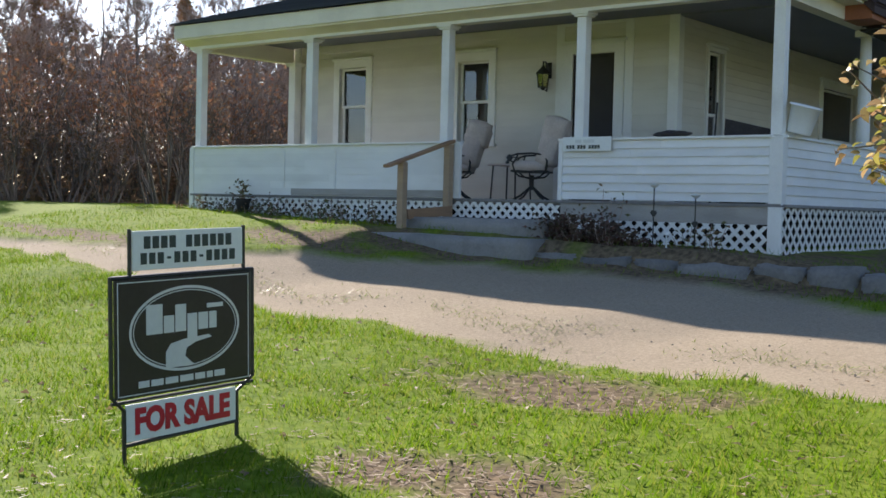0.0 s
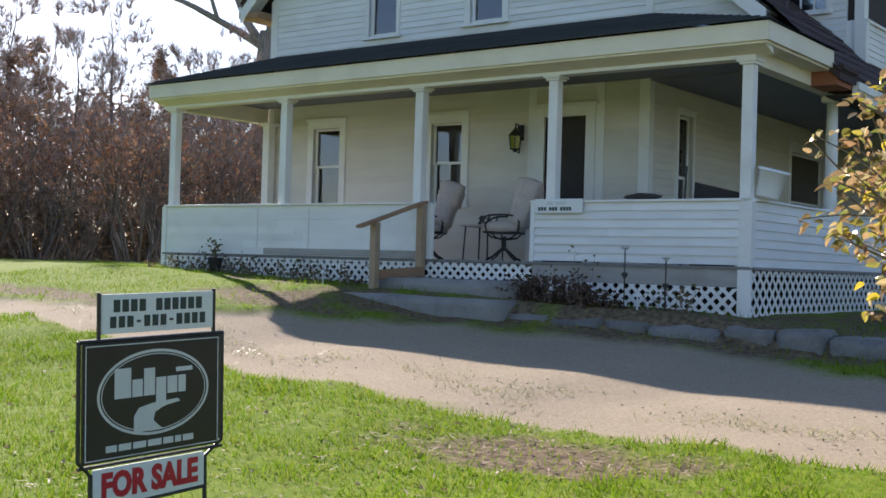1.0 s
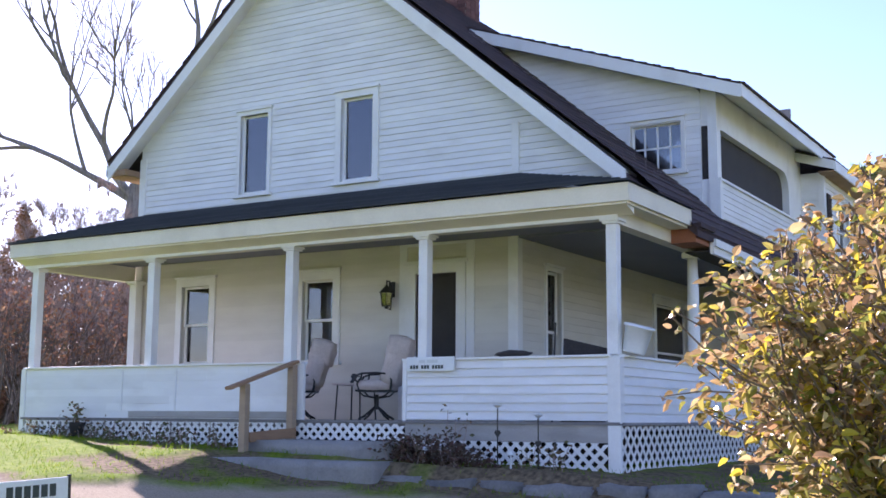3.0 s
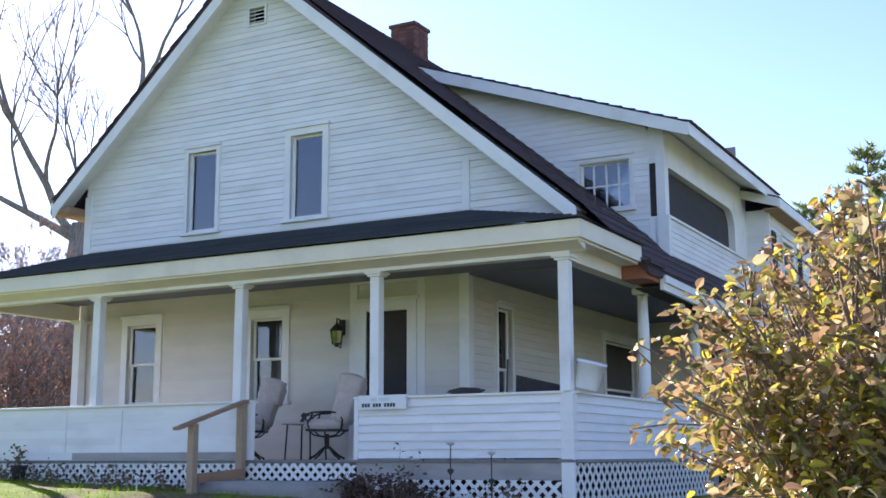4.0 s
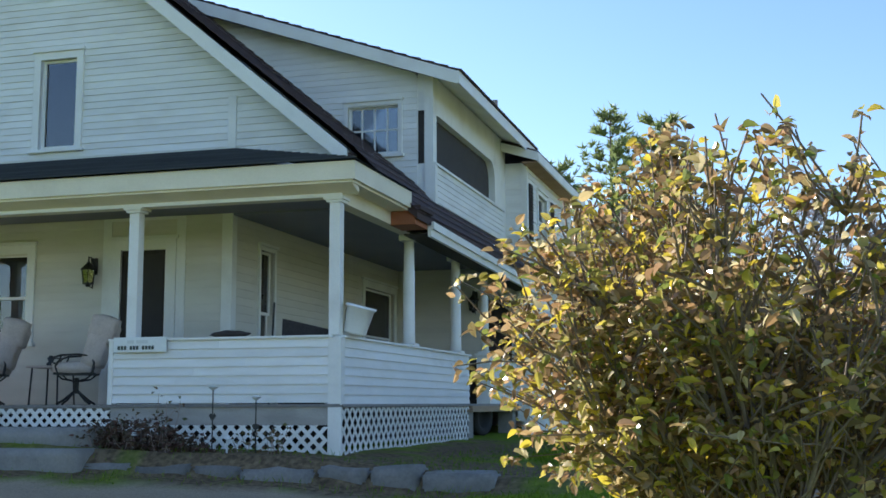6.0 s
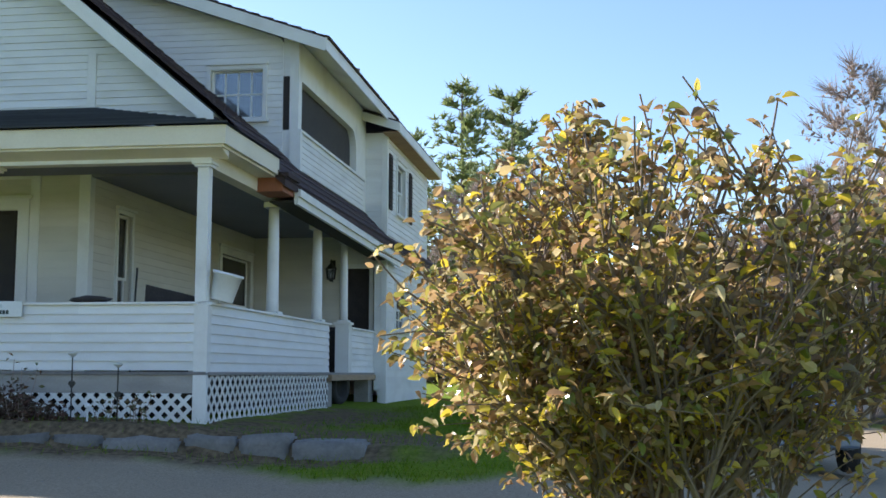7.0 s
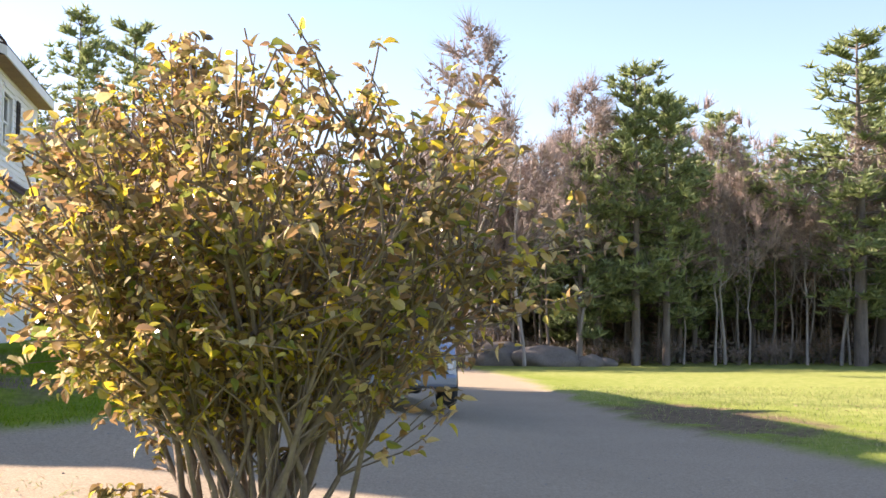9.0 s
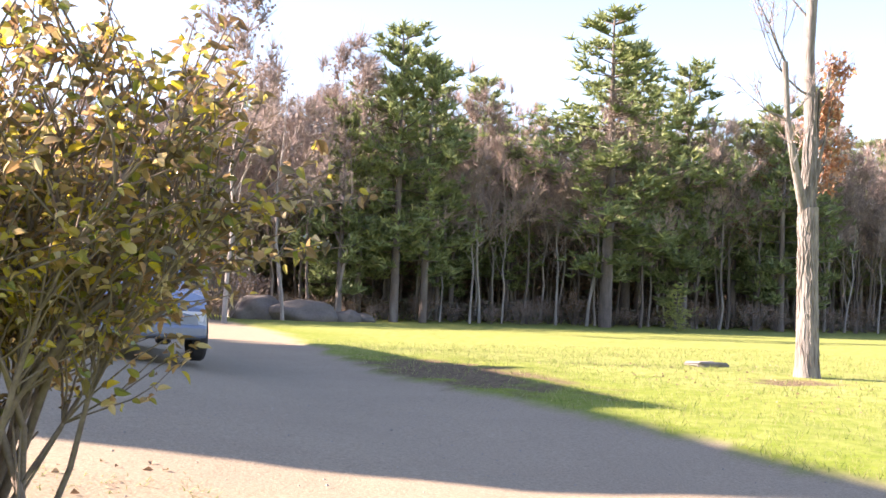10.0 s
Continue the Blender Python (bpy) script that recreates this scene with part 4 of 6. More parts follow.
# ---- porch steps, handrail, stones ----
def rough_block(name, x0, x1, y0, y1, z0, z1, mat, parent=None, seed=0, wob=0.02, bevel=0.03):
    bm = bmesh.new()
    box(bm, x0, x1, y0, y1, z0, z1)
    bmesh.ops.subdivide_edges(bm, edges=bm.edges[:], cuts=3, use_grid_fill=True)
    for v in bm.verts:
        p = v.co
        v.co = p + Vector([noise.noise(p * 2.3 + Vector((seed * 3.1 + i * 9, i, seed))) for i in range(3)]) * wob * 1.6
    bmesh.ops.bevel(bm, geom=[e for e in bm.edges if len(e.link_faces) == 2 and e.calc_face_angle() > 0.9], offset=bevel, segments=2, affect="EDGES")
    return part(name, bm, mat, parent, smooth=True)


steps = thing("porch_steps", "worn grey concrete porch steps at the porch opening", "steps", (0, 0, 0))
rough_block("step", -9.95, -7.75, 13.82, 14.5, -0.1, 0.37, CONCRETE, steps, 1, 0.012, 0.02)
rough_block("step", -10.15, -7.6, 13.25, 13.815, -0.25, 0.15, CONCRETE, steps, 2, 0.012, 0.02)

handrail = thing("handrail", "weathered wooden handrail of plain lumber beside the steps", "handrail", (0, 0, 0))
part("post", boxes((-9.98, -9.88, 13.66, 13.76, -0.05, 1.10), bevel=0.006), RAW, handrail)
part("post", boxes((-9.78, -9.68, 14.40, 14.50, 0.30, 1.37), bevel=0.006), RAW, handrail)
bm = bmesh.new()
beam(bm, (-9.97, 13.42, 1.03), (-9.72, 14.52, 1.42), 0.13, 0.04)
part("rail", bm, BARE, handrail)
bm = bmesh.new()
beam(bm, (-9.87, 13.76, 0.40), (-9.67, 14.46, 0.46), 0.04, 0.13)
part("brace", bm, BARE, handrail)

rr = random.Random(11)
x = -7.7
k = 0
while x < -3.4:
    w = rr.uniform(0.55, 0.9)
    s = rough_block("wall_stone", x, x + w - 0.03, 13.45 + rr.uniform(-0.05, 0.05), 13.85, -0.5, -0.03 + rr.uniform(-0.04, 0.03), STONE, None, 20 + k, 0.03, 0.03)
    tagged(s, "rough grey stone block edging the flower bed", "stone", "stones edging the bed")
    x += w
    k += 1
for k in range(4):
    s = rough_block("edging_stone", -12.0 + k * 0.5, -11.54 + k * 0.5, 13.35 + 0.05 * k, 13.62 + 0.05 * k, -0.05, 0.12 + 0.02 * (k % 2), STONE, None, 40 + k, 0.03, 0.03)
    tagged(s, "low weathered edging stone beside the lawn", "stone", "stones edging the lawn bed")


# ---- porch furniture ----
def patio_chair():
    c = thing("patio_chair", "black iron swivel patio chair with pale quilted cushion", "chair", (0, 0, 0), "chairs on the porch")
    bm = bmesh.new()
    for a in range(4):
        q = math.pi / 4 + a * math.pi / 2
        dx, dy = math.cos(q), math.sin(q)
        tube(bm, [(dx * 0.30, dy * 0.30, 0.015), (dx * 0.2, dy * 0.2, 0.06), (dx * 0.05, dy * 0.05, 0.17), (0, 0, 0.2)], 0.016, 6)
    part("swivel_base", bm, IRON, c)
    part("column", tube(bmesh.new(), [(0, 0, 0.15), (0, 0, 0.36)], 0.03, 10), IRON, c)
    bm = bmesh.new()
    for y in (-0.2, 0.2):
        tube(bm, [(-0.22, y, 0.40), (-0.15, y, 0.34), (0, y * 0.4, 0.31), (0.15, y, 0.34), (0.22, y, 0.40)], 0.012, 6)
    part("spring", bm, IRON, c)
    part("seat_frame", boxes((-0.26, 0.26, -0.27, 0.27, 0.395, 0.425), bevel=0.01), IRON, c)
    for y in (-0.29, 0.29):
        bm = bmesh.new()
        tube(bm, [(0.24, y, 0.42), (0.26, y, 0.55), (0.22, y, 0.64), (0.05, y, 0.66), (-0.16, y, 0.65), (-0.25, y, 0.62), (-0.27, y, 0.56), (-0.22, y, 0.53), (-0.19, y, 0.57)], 0.014, 7)
        tube(bm, [(-0.2, y, 0.42), (-0.23, y, 0.5), (-0.17, y, 0.6), (-0.16, y, 0.65)], 0.012, 7)
        part("armrest", bm, IRON, c)
    bm = bmesh.new()
    for y in (-0.26, 0.26):
        tube(bm, [(0.24, y, 0.42), (0.32, y, 0.75), (0.42, y, 1.02)], 0.013, 7)
    tube(bm, [(0.42, -0.26, 1.02), (0.43, 0, 1.07), (0.42, 0.26, 1.02)], 0.013, 7)
    part("back_frame", bm, IRON, c)
    for nm, dims, place in (("seat_cushion", (0.31, 0.31, 0.085), pose(-0.01, 0, 0.485)), ("back_cushion", (0.15, 0.33, 0.33), pose(0.27, 0, 0.78, 0, 16, 0)), ("headrest", (0.19, 0.33, 0.21), pose(0.34, 0, 0.99, 0, 14, 0))):
        bm = bmesh.new()
        bmesh.ops.create_cube(bm, size=2)
        bmesh.ops.subdivide_edges(bm, edges=bm.edges[:], cuts=5, use_grid_fill=True)
        for v in bm.verts:
            q = v.co.copy()
            m = max(abs(q.x), abs(q.y), abs(q.z))
            soft = q.normalized() * m
            q = q.lerp(soft, 0.5)
            puff = 1 + 0.05 * math.cos(q.y * 9) * math.cos(q.z * 9) + 0.22 * noise.noise(q * 2.4)
            v.co = place @ Vector((q.x * dims[0] * puff, q.y * dims[1], q.z * dims[2]))
        part(nm, bm, FABRIC, c, smooth=True)
    return c


ch = patio_chair()
ch.matrix_basis = pose(-9.12, 15.6, FLOOR, 0, 0, 24)
copy_thing(ch, pose(-10.62, 15.75, FLOOR, 0, 0, 30))
table = thing("side_table", "small round-edged pale porch table on thin legs", "table", (-9.66, 15.85, FLOOR))
part("tabletop", boxes((-0.26, 0.26, -0.24, 0.24, 0.50, 0.53), bevel=0.012), FABRIC, table)
for sx in (-0.22, 0.22):
    for sy in (-0.2, 0.2):
        part("leg", tube(bmesh.new(), [(sx, sy, 0), (sx * 0.9, sy * 0.9, 0.5)], 0.012, 6), IRON, table)
pot = thing("iron_ornament", "small dark iron ornament standing on the porch table", "ornament", (-9.66, 15.80, FLOOR + 0.53))
bm = lathe(bmesh.new(), [(0.05, 0), (0.06, 0.03), (0.03, 0.06), (0.05, 0.10), (0.02, 0.14)], sides=12)
part("body", bm, IRON, pot, smooth=True)
part("handle", tube(bmesh.new(), [(0.04, 0, 0.03), (0.13, 0, 0.05), (0.14, 0, 0.10), (0.06, 0, 0.10)], 0.01, 6), IRON, pot)


def wall_lantern(name, m, s=1.0):
    w = thing(name, "black iron wall lantern with clear glass panes", "lantern", (0, 0, 0))
    part("backplate", boxes((-0.05, 0.05, -0.02, 0.0, -0.02, 0.2), bevel=0.006), IRON, w)
    part("arm", tube(bmesh.new(), [(0, -0.02, 0.12), (0, -0.08, 0.2), (0, -0.14, 0.2), (0, -0.14, 0.14)], 0.012, 6), IRON, w)
    bm = bmesh.new()
    lathe(bm, [(0.115, 0.03), (0.10, 0.05), (0.03, 0.12), (0.012, 0.15)], (0, -0.14, 0.0), 6)
    part("roof", bm, IRON, w)
    bm = bmesh.new()
    for k in range(6):
        a = 2 * math.pi * k / 6
        tube(bm, [(0.092 * math.cos(a), -0.14 + 0.092 * math.sin(a), 0.035), (0.072 * math.cos(a), -0.14 + 0.072 * math.sin(a), -0.14)], 0.007, 4)
    lathe(bm, [(0.08, -0.155), (0.08, -0.14)], (0, -0.14, 0), 6)
    lathe(bm, [(0.02, -0.19), (0.035, -0.17), (0.03, -0.156)], (0, -0.14, 0), 8)
    tube(bm, [(0.0, -0.02, -0.1), (0.02, -0.07, -0.2), (0.03, -0.12, -0.19)], 0.009, 5)
    part("cage", bm, IRON, w)
    g = part("glass", lathe(bmesh.new(), [(0.066, -0.138), (0.086, 0.03)], (0, -0.14, 0), 6), GLASS, w)
    g.visible_shadow = False
    w.matrix_basis = m
    w.scale = (s, s, s)
    return w


wall_lantern("wall_lantern", pose(-9.63, YW - 0.03, 2.52), 1.1)
wall_lantern("wall_lantern", pose(-5.85, 24.17, 2.60), 1.1)


def bars(parent, axis_m, rows, mat, thick=0.004):
    """Plain bars standing in for print: rows of (u0, u1, v0, v1) on the board's face, through axis_m."""
    for u0, u1, v0, v1 in rows:
        bm = box(bmesh.new(), u0, u1, -thick, 0, v0, v1)
        bm.transform(axis_m)
        part("print_bar", bm, mat, parent)


banner = thing("notice_board", "small white notice board with dark print fixed to the railing", "sign", (0, 0, 0))
bm = box(bmesh.new(), -7.9, -7.19, YF - 0.075, YF - 0.055, 1.26, 1.44, bevel=0.003)
part("board", bm, SIGNWHITE, banner)
m = Matrix.Translation((-7.9, YF - 0.0755, 1.26))
bars(banner, m, [(0.06 + k * 0.043, 0.092 + k * 0.043, 0.03, 0.075) for k in range(3)] + [(0.225 + k * 0.043, 0.257 + k * 0.043, 0.03, 0.075) for k in range(3)] + [(0.39 + k * 0.043, 0.422 + k * 0.043, 0.03, 0.075) for k in range(4)], SIGNINK)
bars(banner, m, [(0.19, 0.28, 0.105, 0.145), (0.31, 0.47, 0.105, 0.145)], SIGNGREY)

tub = thing("plastic_tub", "white plastic tub tipped over on the railing corner", "tub", (-4.86, 14.80, RAIL + 0.035))
bm = bmesh.new()
sec = [(0.13, 0.16, 0.0), (0.135, 0.165, 0.02), (0.165, 0.205, 0.30), (0.185, 0.225, 0.305), (0.185, 0.225, 0.33), (0.16, 0.2, 0.33), (0.12, 0.15, 0.03)]
rings = []
for a, b, z in sec:
    ring = []
    for k in range(24):
        t = 2 * math.pi * k / 24
        c, s = math.cos(t), math.sin(t)
        n4 = (abs(c) ** 5 + abs(s) ** 5) ** (-1 / 5)
        ring.append(bm.verts.new((a * c * n4, b * s * n4, z)))
    rings.append(ring)
for r0, r1 in zip(rings, rings[1:]):
    for i in range(24):
        j = (i + 1) % 24
        bm.faces.new((r0[i], r0[j], r1[j], r1[i]))
bm.faces.new(rings[0][::-1])
bm.faces.new(rings[-1])
part("bin", bm, PLASTIC, tub, smooth=True)
tub.matrix_basis = pose(-4.93, 14.86, RAIL + 0.06, 6, 14, 20)

heap = thing("dark_cushion", "dark cloth cushion lying on the porch railing", "cushion", (0, 0, 0))
bm = bmesh.new()
bmesh.ops.create_icosphere(bm, subdivisions=3, radius=1)
for v in bm.verts:
    q = v.co * (1 + 0.25 * noise.noise(v.co * 2.2))
    v.co = (q.x * 0.25, q.y * 0.10, q.z * 0.045)
part("cover", bm, DARKTHING, heap, smooth=True)
heap.matrix_basis = pose(-6.42, YF + 0.06, RAIL + 0.065)
heap2 = thing("folded_chair", "dark folded chair leaning behind the porch railing", "chair", (0, 0, 0))
bm = bmesh.new()
prism(bm, [(-5.95, FLOOR), (-5.40, FLOOR), (-5.22, 1.50), (-5.90, 1.66)], "y", YF + 0.42, YF + 0.47)
part("panel", bm, DARKTHING, heap2)
part("leg", tube(bmesh.new(), [(-6.05, YF + 0.38, FLOOR), (-6.02, YF + 0.44, 1.86)], 0.013, 6), IRON, heap2)
part("leg", tube(bmesh.new(), [(-5.35, YF + 0.38, FLOOR), (-5.3, YF + 0.44, 1.5)], 0.013, 6), IRON, heap2)
grill = thing("covered_grill", "dark covered grill standing on the side porch", "grill", (0, 0, 0))
bm = bmesh.new()
box(bm, -5.75, -5.25, 22.6, 23.3, FLOOR, 1.45, bevel=0.06)
part("cover", bm, DARKTHING, grill, smooth=True)


# ---- for-sale sign ----
def lettering(body, size, mat, parent, m, heavy=0.0, squeeze=1.0):
    cu = bpy.data.curves.new("letters", "FONT")
    cu.body, cu.size, cu.align_x, cu.align_y, cu.extrude, cu.offset = body, size, "CENTER", "CENTER", 0.0015, heavy
    cu.resolution_u = 3
    ob = bpy.data.objects.new("letters", cu)
    scene.collection.objects.link(ob)
    me = bpy.data.meshes.new_from_object(ob.evaluated_get(bpy.context.evaluated_depsgraph_get()))
    bpy.data.objects.remove(ob)
    me.transform(m @ Matrix.Diagonal((squeeze, 1, 1, 1)))
    me.materials.clear()
    return link("lettering", me, mat, parent)


sign = thing("for_sale_sign", "black and white estate sign in an iron stake frame", "sign", (0, 0, 0))
SX, SY0, SY1 = -4.43, 4.86, 5.745
FACE = Matrix.Translation((SX, 0, 0)) @ Matrix(((0, 0, 1, 0), (1, 0, 0, 0), (0, 1, 0, 0), (0, 0, 0, 1)))   # u -> y, v -> z, out -> +x


def plate(name, u0, u1, v0, v1, d0, d1, mat, label="", bev=0.003):
    return part(name, box(bmesh.new(), SX + d0, SX + d1, u0, u1, v0, v1, bevel=bev), mat, sign, label)


main = plate("main_panel", SY0 + 0.02, SY1 - 0.02, -0.475, 0.095, -0.008, 0.008, BLACK, "black panel with a pale oval emblem")
bm = bmesh.new()
for y in (SY0, SY1):
    tube(bm, [(SX, y, 0.11), (SX, y, -0.46), (SX, y + (0.07 if y == SY0 else -0.11), -0.53), (SX, y + (0.07 if y == SY0 else -0.11), -0.86)], 0.011, 6)
tube(bm, [(SX, SY0, 0.105), (SX, SY1, 0.105)], 0.011, 6)
tube(bm, [(SX, SY0, -0.49), (SX, SY1, -0.49)], 0.009, 6)
tube(bm, [(SX, SY0 + 0.07, -0.70), (SX, SY1 - 0.11, -0.685)], 0.011, 6)
for y in (SY0 + 0.11, SY1 - 0.06):
    tube(bm, [(SX, y, 0.10), (SX, y, 0.335)], 0.010, 6)
part("stake_frame", bm, IRON, sign)
rider = plate("top_rider", SY0 + 0.125, SY1 - 0.07, 0.135, 0.325, -0.005, 0.006, SIGNWHITE, "white top board with two rows of dark print")
low = plate("lower_board", SY0 + 0.08, SY1 - 0.12, -0.685, -0.505, -0.005, 0.006, SIGNWHITE, "white lower board with red lettering")
lettering("FOR SALE", 0.165, SIGNRED, low, FACE @ pose((SY0 + SY1) / 2 - 0.02, -0.597, 0.0085), 0.008, 0.84)
# thin pale border
b0, b1, c0, c1 = SY0 + 0.032, SY1 - 0.032, -0.463, 0.083
bm = bmesh.new()
for r in ((b0, b1, c1 - 0.005, c1), (b0, b1, c0, c0 + 0.005), (b0, b0 + 0.005, c0 + 0.005, c1 - 0.005), (b1 - 0.005, b1, c0 + 0.005, c1 - 0.005)):
    box(bm, SX + 0.0085, SX + 0.0095, *r)
part("border", bm, SIGNGREY, main)


def ring(bm, cy, cz, ry, rz, wid, a0=0.0, a1=2 * math.pi, n=64, d=0.0085):
    inner, outer = [], []
    for k in range(n + 1):
        a = a0 + (a1 - a0) * k / n
        inner.append(bm.verts.new((SX + d + 0.001, cy + (ry - wid) * math.cos(a), cz + (rz - wid) * math.sin(a))))
        outer.append(bm.verts.new((SX + d + 0.001, cy + ry * math.cos(a), cz + rz * math.sin(a))))
    for k in range(n):
        bm.faces.new((inner[k], outer[k], outer[k + 1], inner[k + 1]))


CY, CZ = (SY0 + SY1) / 2 - 0.0, -0.165
bm = bmesh.new()
ring(bm, CY, CZ, 0.345, 0.212, 0.014)
ring(bm, CY, CZ, 0.322, 0.192, 0.005)
part("emblem_oval", bm, SIGNGREY, main)
bm = bmesh.new()
sw = [(-0.13, -0.19), (-0.13, -0.11), (-0.10, -0.07), (-0.02, -0.055), (0.14, -0.045), (0.16, -0.06), (0.06, -0.075), (0.0, -0.10), (-0.01, -0.14), (0.03, -0.175), (0.06, -0.19)]
v = [bm.verts.new((SX + 0.0105, CY + a, CZ + b)) for a, b in sw]
for q in ((0, 1, 9, 10), (1, 2, 8, 9), (2, 3, 7, 8), (3, 4, 6, 7), (4, 5, 6)):
    bm.faces.new([v[i] for i in q])
part("emblem_swoosh", bm, SIGNGREY, main)
MF = Matrix.Translation((SX + 0.0085, 0, 0)) @ Matrix(((0, -1, 0, 0), (1, 0, 0, 0), (0, 0, 1, 0), (0, 0, 0, 1)))
u = CY - 0.245
word = []
for wd, up, dn in ((0.105, 0.145, 0.0), (0.07, 0.085, 0.0), (0.075, 0.135, 0.0), (0.07, 0.085, -0.04), (0.07, 0.085, 0.0), (0.055, 0.085, 0.0)):
    word.append((u, u + wd - 0.008, CZ - 0.015 + dn, CZ - 0.015 + up))
    u += wd
bars(main, MF, word, SIGNGREY, 0.002)
bars(main, MF, [(CY + 0.13, CY + 0.235, CZ + 0.09, CZ + 0.112)], SIGNGREY, 0.002)
u = SY0 + 0.15
for wd in (0.075, 0.085, 0.09, 0.095, 0.075, 0.05, 0.08):
    bars(main, MF, [(u, u + wd - 0.012, -0.432, -0.400)], SIGNGREY, 0.002)
    u += wd
MR = Matrix.Translation((SX + 0.0062, 0, 0)) @ Matrix(((0, -1, 0, 0), (1, 0, 0, 0), (0, 0, 1, 0), (0, 0, 0, 1)))
u0 = SY0 + 0.19
for k in range(11):
    if k != 4:
        bars(rider, MR, [(u0 + k * 0.051, u0 + k * 0.051 + 0.038, 0.238, 0.298)], SIGNINK, 0.002)
for k in range(12):
    a = u0 - 0.02 + k * 0.0505
    bars(rider, MR, [(a, a + 0.036, 0.163, 0.218) if k not in (3, 7) else (a + 0.006, a + 0.03, 0.184, 0.196)], SIGNINK, 0.002)


sign.matrix_basis = Matrix.Translation((-4.3, 5.475, -0.14)) @ pose(0, 0, 0, 1.7) @ Matrix.Translation((4.43, -5.3025, 0.18))


# ---- plants ----
class Mesh:
    """Collects vertices and faces quickly."""
    def __init__(self):
        self.v, self.f = [], []

    def limb(self, path, radii, sides=5):
        side, rings = None, []
        for k, p in enumerate(path):
            a, b = path[max(0, k - 1)], path[min(len(path) - 1, k + 1)]
            d = (b - a).normalized()
            if side is None:
                side = d.orthogonal().normalized()
            side = (side - d * side.dot(d)).normalized()
            up = d.cross(side)
            base = len(self.v)
            for i in range(sides):
                t = 2 * math.pi * i / sides
                self.v.append(tuple(p + (side * math.cos(t) + up * math.sin(t)) * radii[k]))
            rings.append(base)
        for r0, r1 in zip(rings, rings[1:]):
            for i in range(sides):
                j = (i + 1) % sides
                self.f.append((r0 + i, r0 + j, r1 + j, r1 + i))

    def leaf(self, p, d, n, long, wide, fold=0.25):
        """A folded pointed leaf."""
        s = d.cross(n).normalized()
        n = s.cross(d)
        b = len(self.v)
        c = p + d * long * 0.45
        self.v += [tuple(p), tuple(c + s * wide / 2 + n * wide * fold), tuple(p + d * long - n * long * 0.12), tuple(c - s * wide / 2 + n * wide * fold), tuple(c)]
        self.f += [(b, b + 1, b + 4), (b + 1, b + 2, b + 4), (b + 2, b + 3, b + 4), (b + 3, b, b + 4)]

    def oval(self, p, d, n, long, wide, fold=0.25):
        """A broad, folded, pointed leaf whose tip curls down."""
        s = d.cross(n).normalized()
        n = s.cross(d)
        b = len(self.v)
        spine = [(0.0, 0.0, 0.0), (0.18, 0.40, 0.0), (0.42, 0.5, -0.03), (0.72, 0.33, -0.10), (1.0, 0.0, -0.24)]
        for f, h, dip in spine:
            c = p + d * long * f + n * long * dip
            if h:
                self.v += [tuple(c + s * wide * h + n * wide * h * fold * 1.6), tuple(c), tuple(c - s * wide * h + n * wide * h * fold * 1.6)]
            else:
                self.v.append(tuple(c))
        self.f += [(b, b + 1, b + 2), (b, b + 2, b + 3), (b + 7, b + 10, b + 8), (b + 8, b + 10, b + 9)]
        for k in (1, 4):
            self.f += [(b + k, b + k + 3, b + k + 4, b + k + 1), (b + k + 1, b + k + 4, b + k + 5, b + k + 2)]

    def blade(self, p, d, n, long, wide):
        s = d.cross(n).normalized() * wide / 2
        b = len(self.v)
        self.v += [tuple(p - s), tuple(p + s), tuple(p + d * long)]
        self.f.append((b, b + 1, b + 2))

    def done(self, name, mat, parent=None, label="", smooth=False):
        ob = raw(name, self.v, self.f, mat, parent, label, smooth)
        return tagged(ob, kind="stuff") if name in ("twig_mass", "foliage", "needle_mass", "stem_mass", "withered_foliage") else ob


def any_dir(r, zmin=-1.0, zmax=1.0):
    z, a = r.uniform(zmin, zmax), r.uniform(0, 2 * math.pi)
    q = math.sqrt(max(0, 1 - z * z))
    return Vector((q * math.cos(a), q * math.sin(a), z))


def grow(wood, r, p, d, length, radius, depth, tips, spread=0.7, up=0.15, sides=5, kids=3, bend=0.18, min_r=0.004):
    """A limb and, from it, its side limbs; tips collects (place, way) for twigs and leaves."""
    n = 5 if depth > 1 else 3
    path, radii, q, w = [p.copy()], [radius], p.copy(), d.copy()
    for k in range(n):
        w = (w + any_dir(r) * bend + Vector((0, 0, up * 0.5))).normalized()
        q = q + w * length / n
        path.append(q.copy())
        radii.append(max(min_r, radius * (1 - 0.62 * (k + 1) / n)))
    wood.limb(path, radii, sides)
    if depth == 0:
        tips.append((q, w))
        tips.append((path[len(path) // 2], w))
        return
    for k in range(kids):
        at = path[min(len(path) - 1, 2 + int(r.random() * (len(path) - 2)))]
        side = (w + any_dir(r) * spread + Vector((0, 0, up))).normalized()
        grow(wood, r, at, side, length * r.uniform(0.5, 0.75), radius * 0.5, depth - 1, tips, spread, up, max(3, sides - 1), kids, bend, min_r)
    grow(wood, r, q, w, length * 0.62, radius * 0.42, depth - 1, tips, spread, up, max(3, sides - 1), kids, bend, min_r)


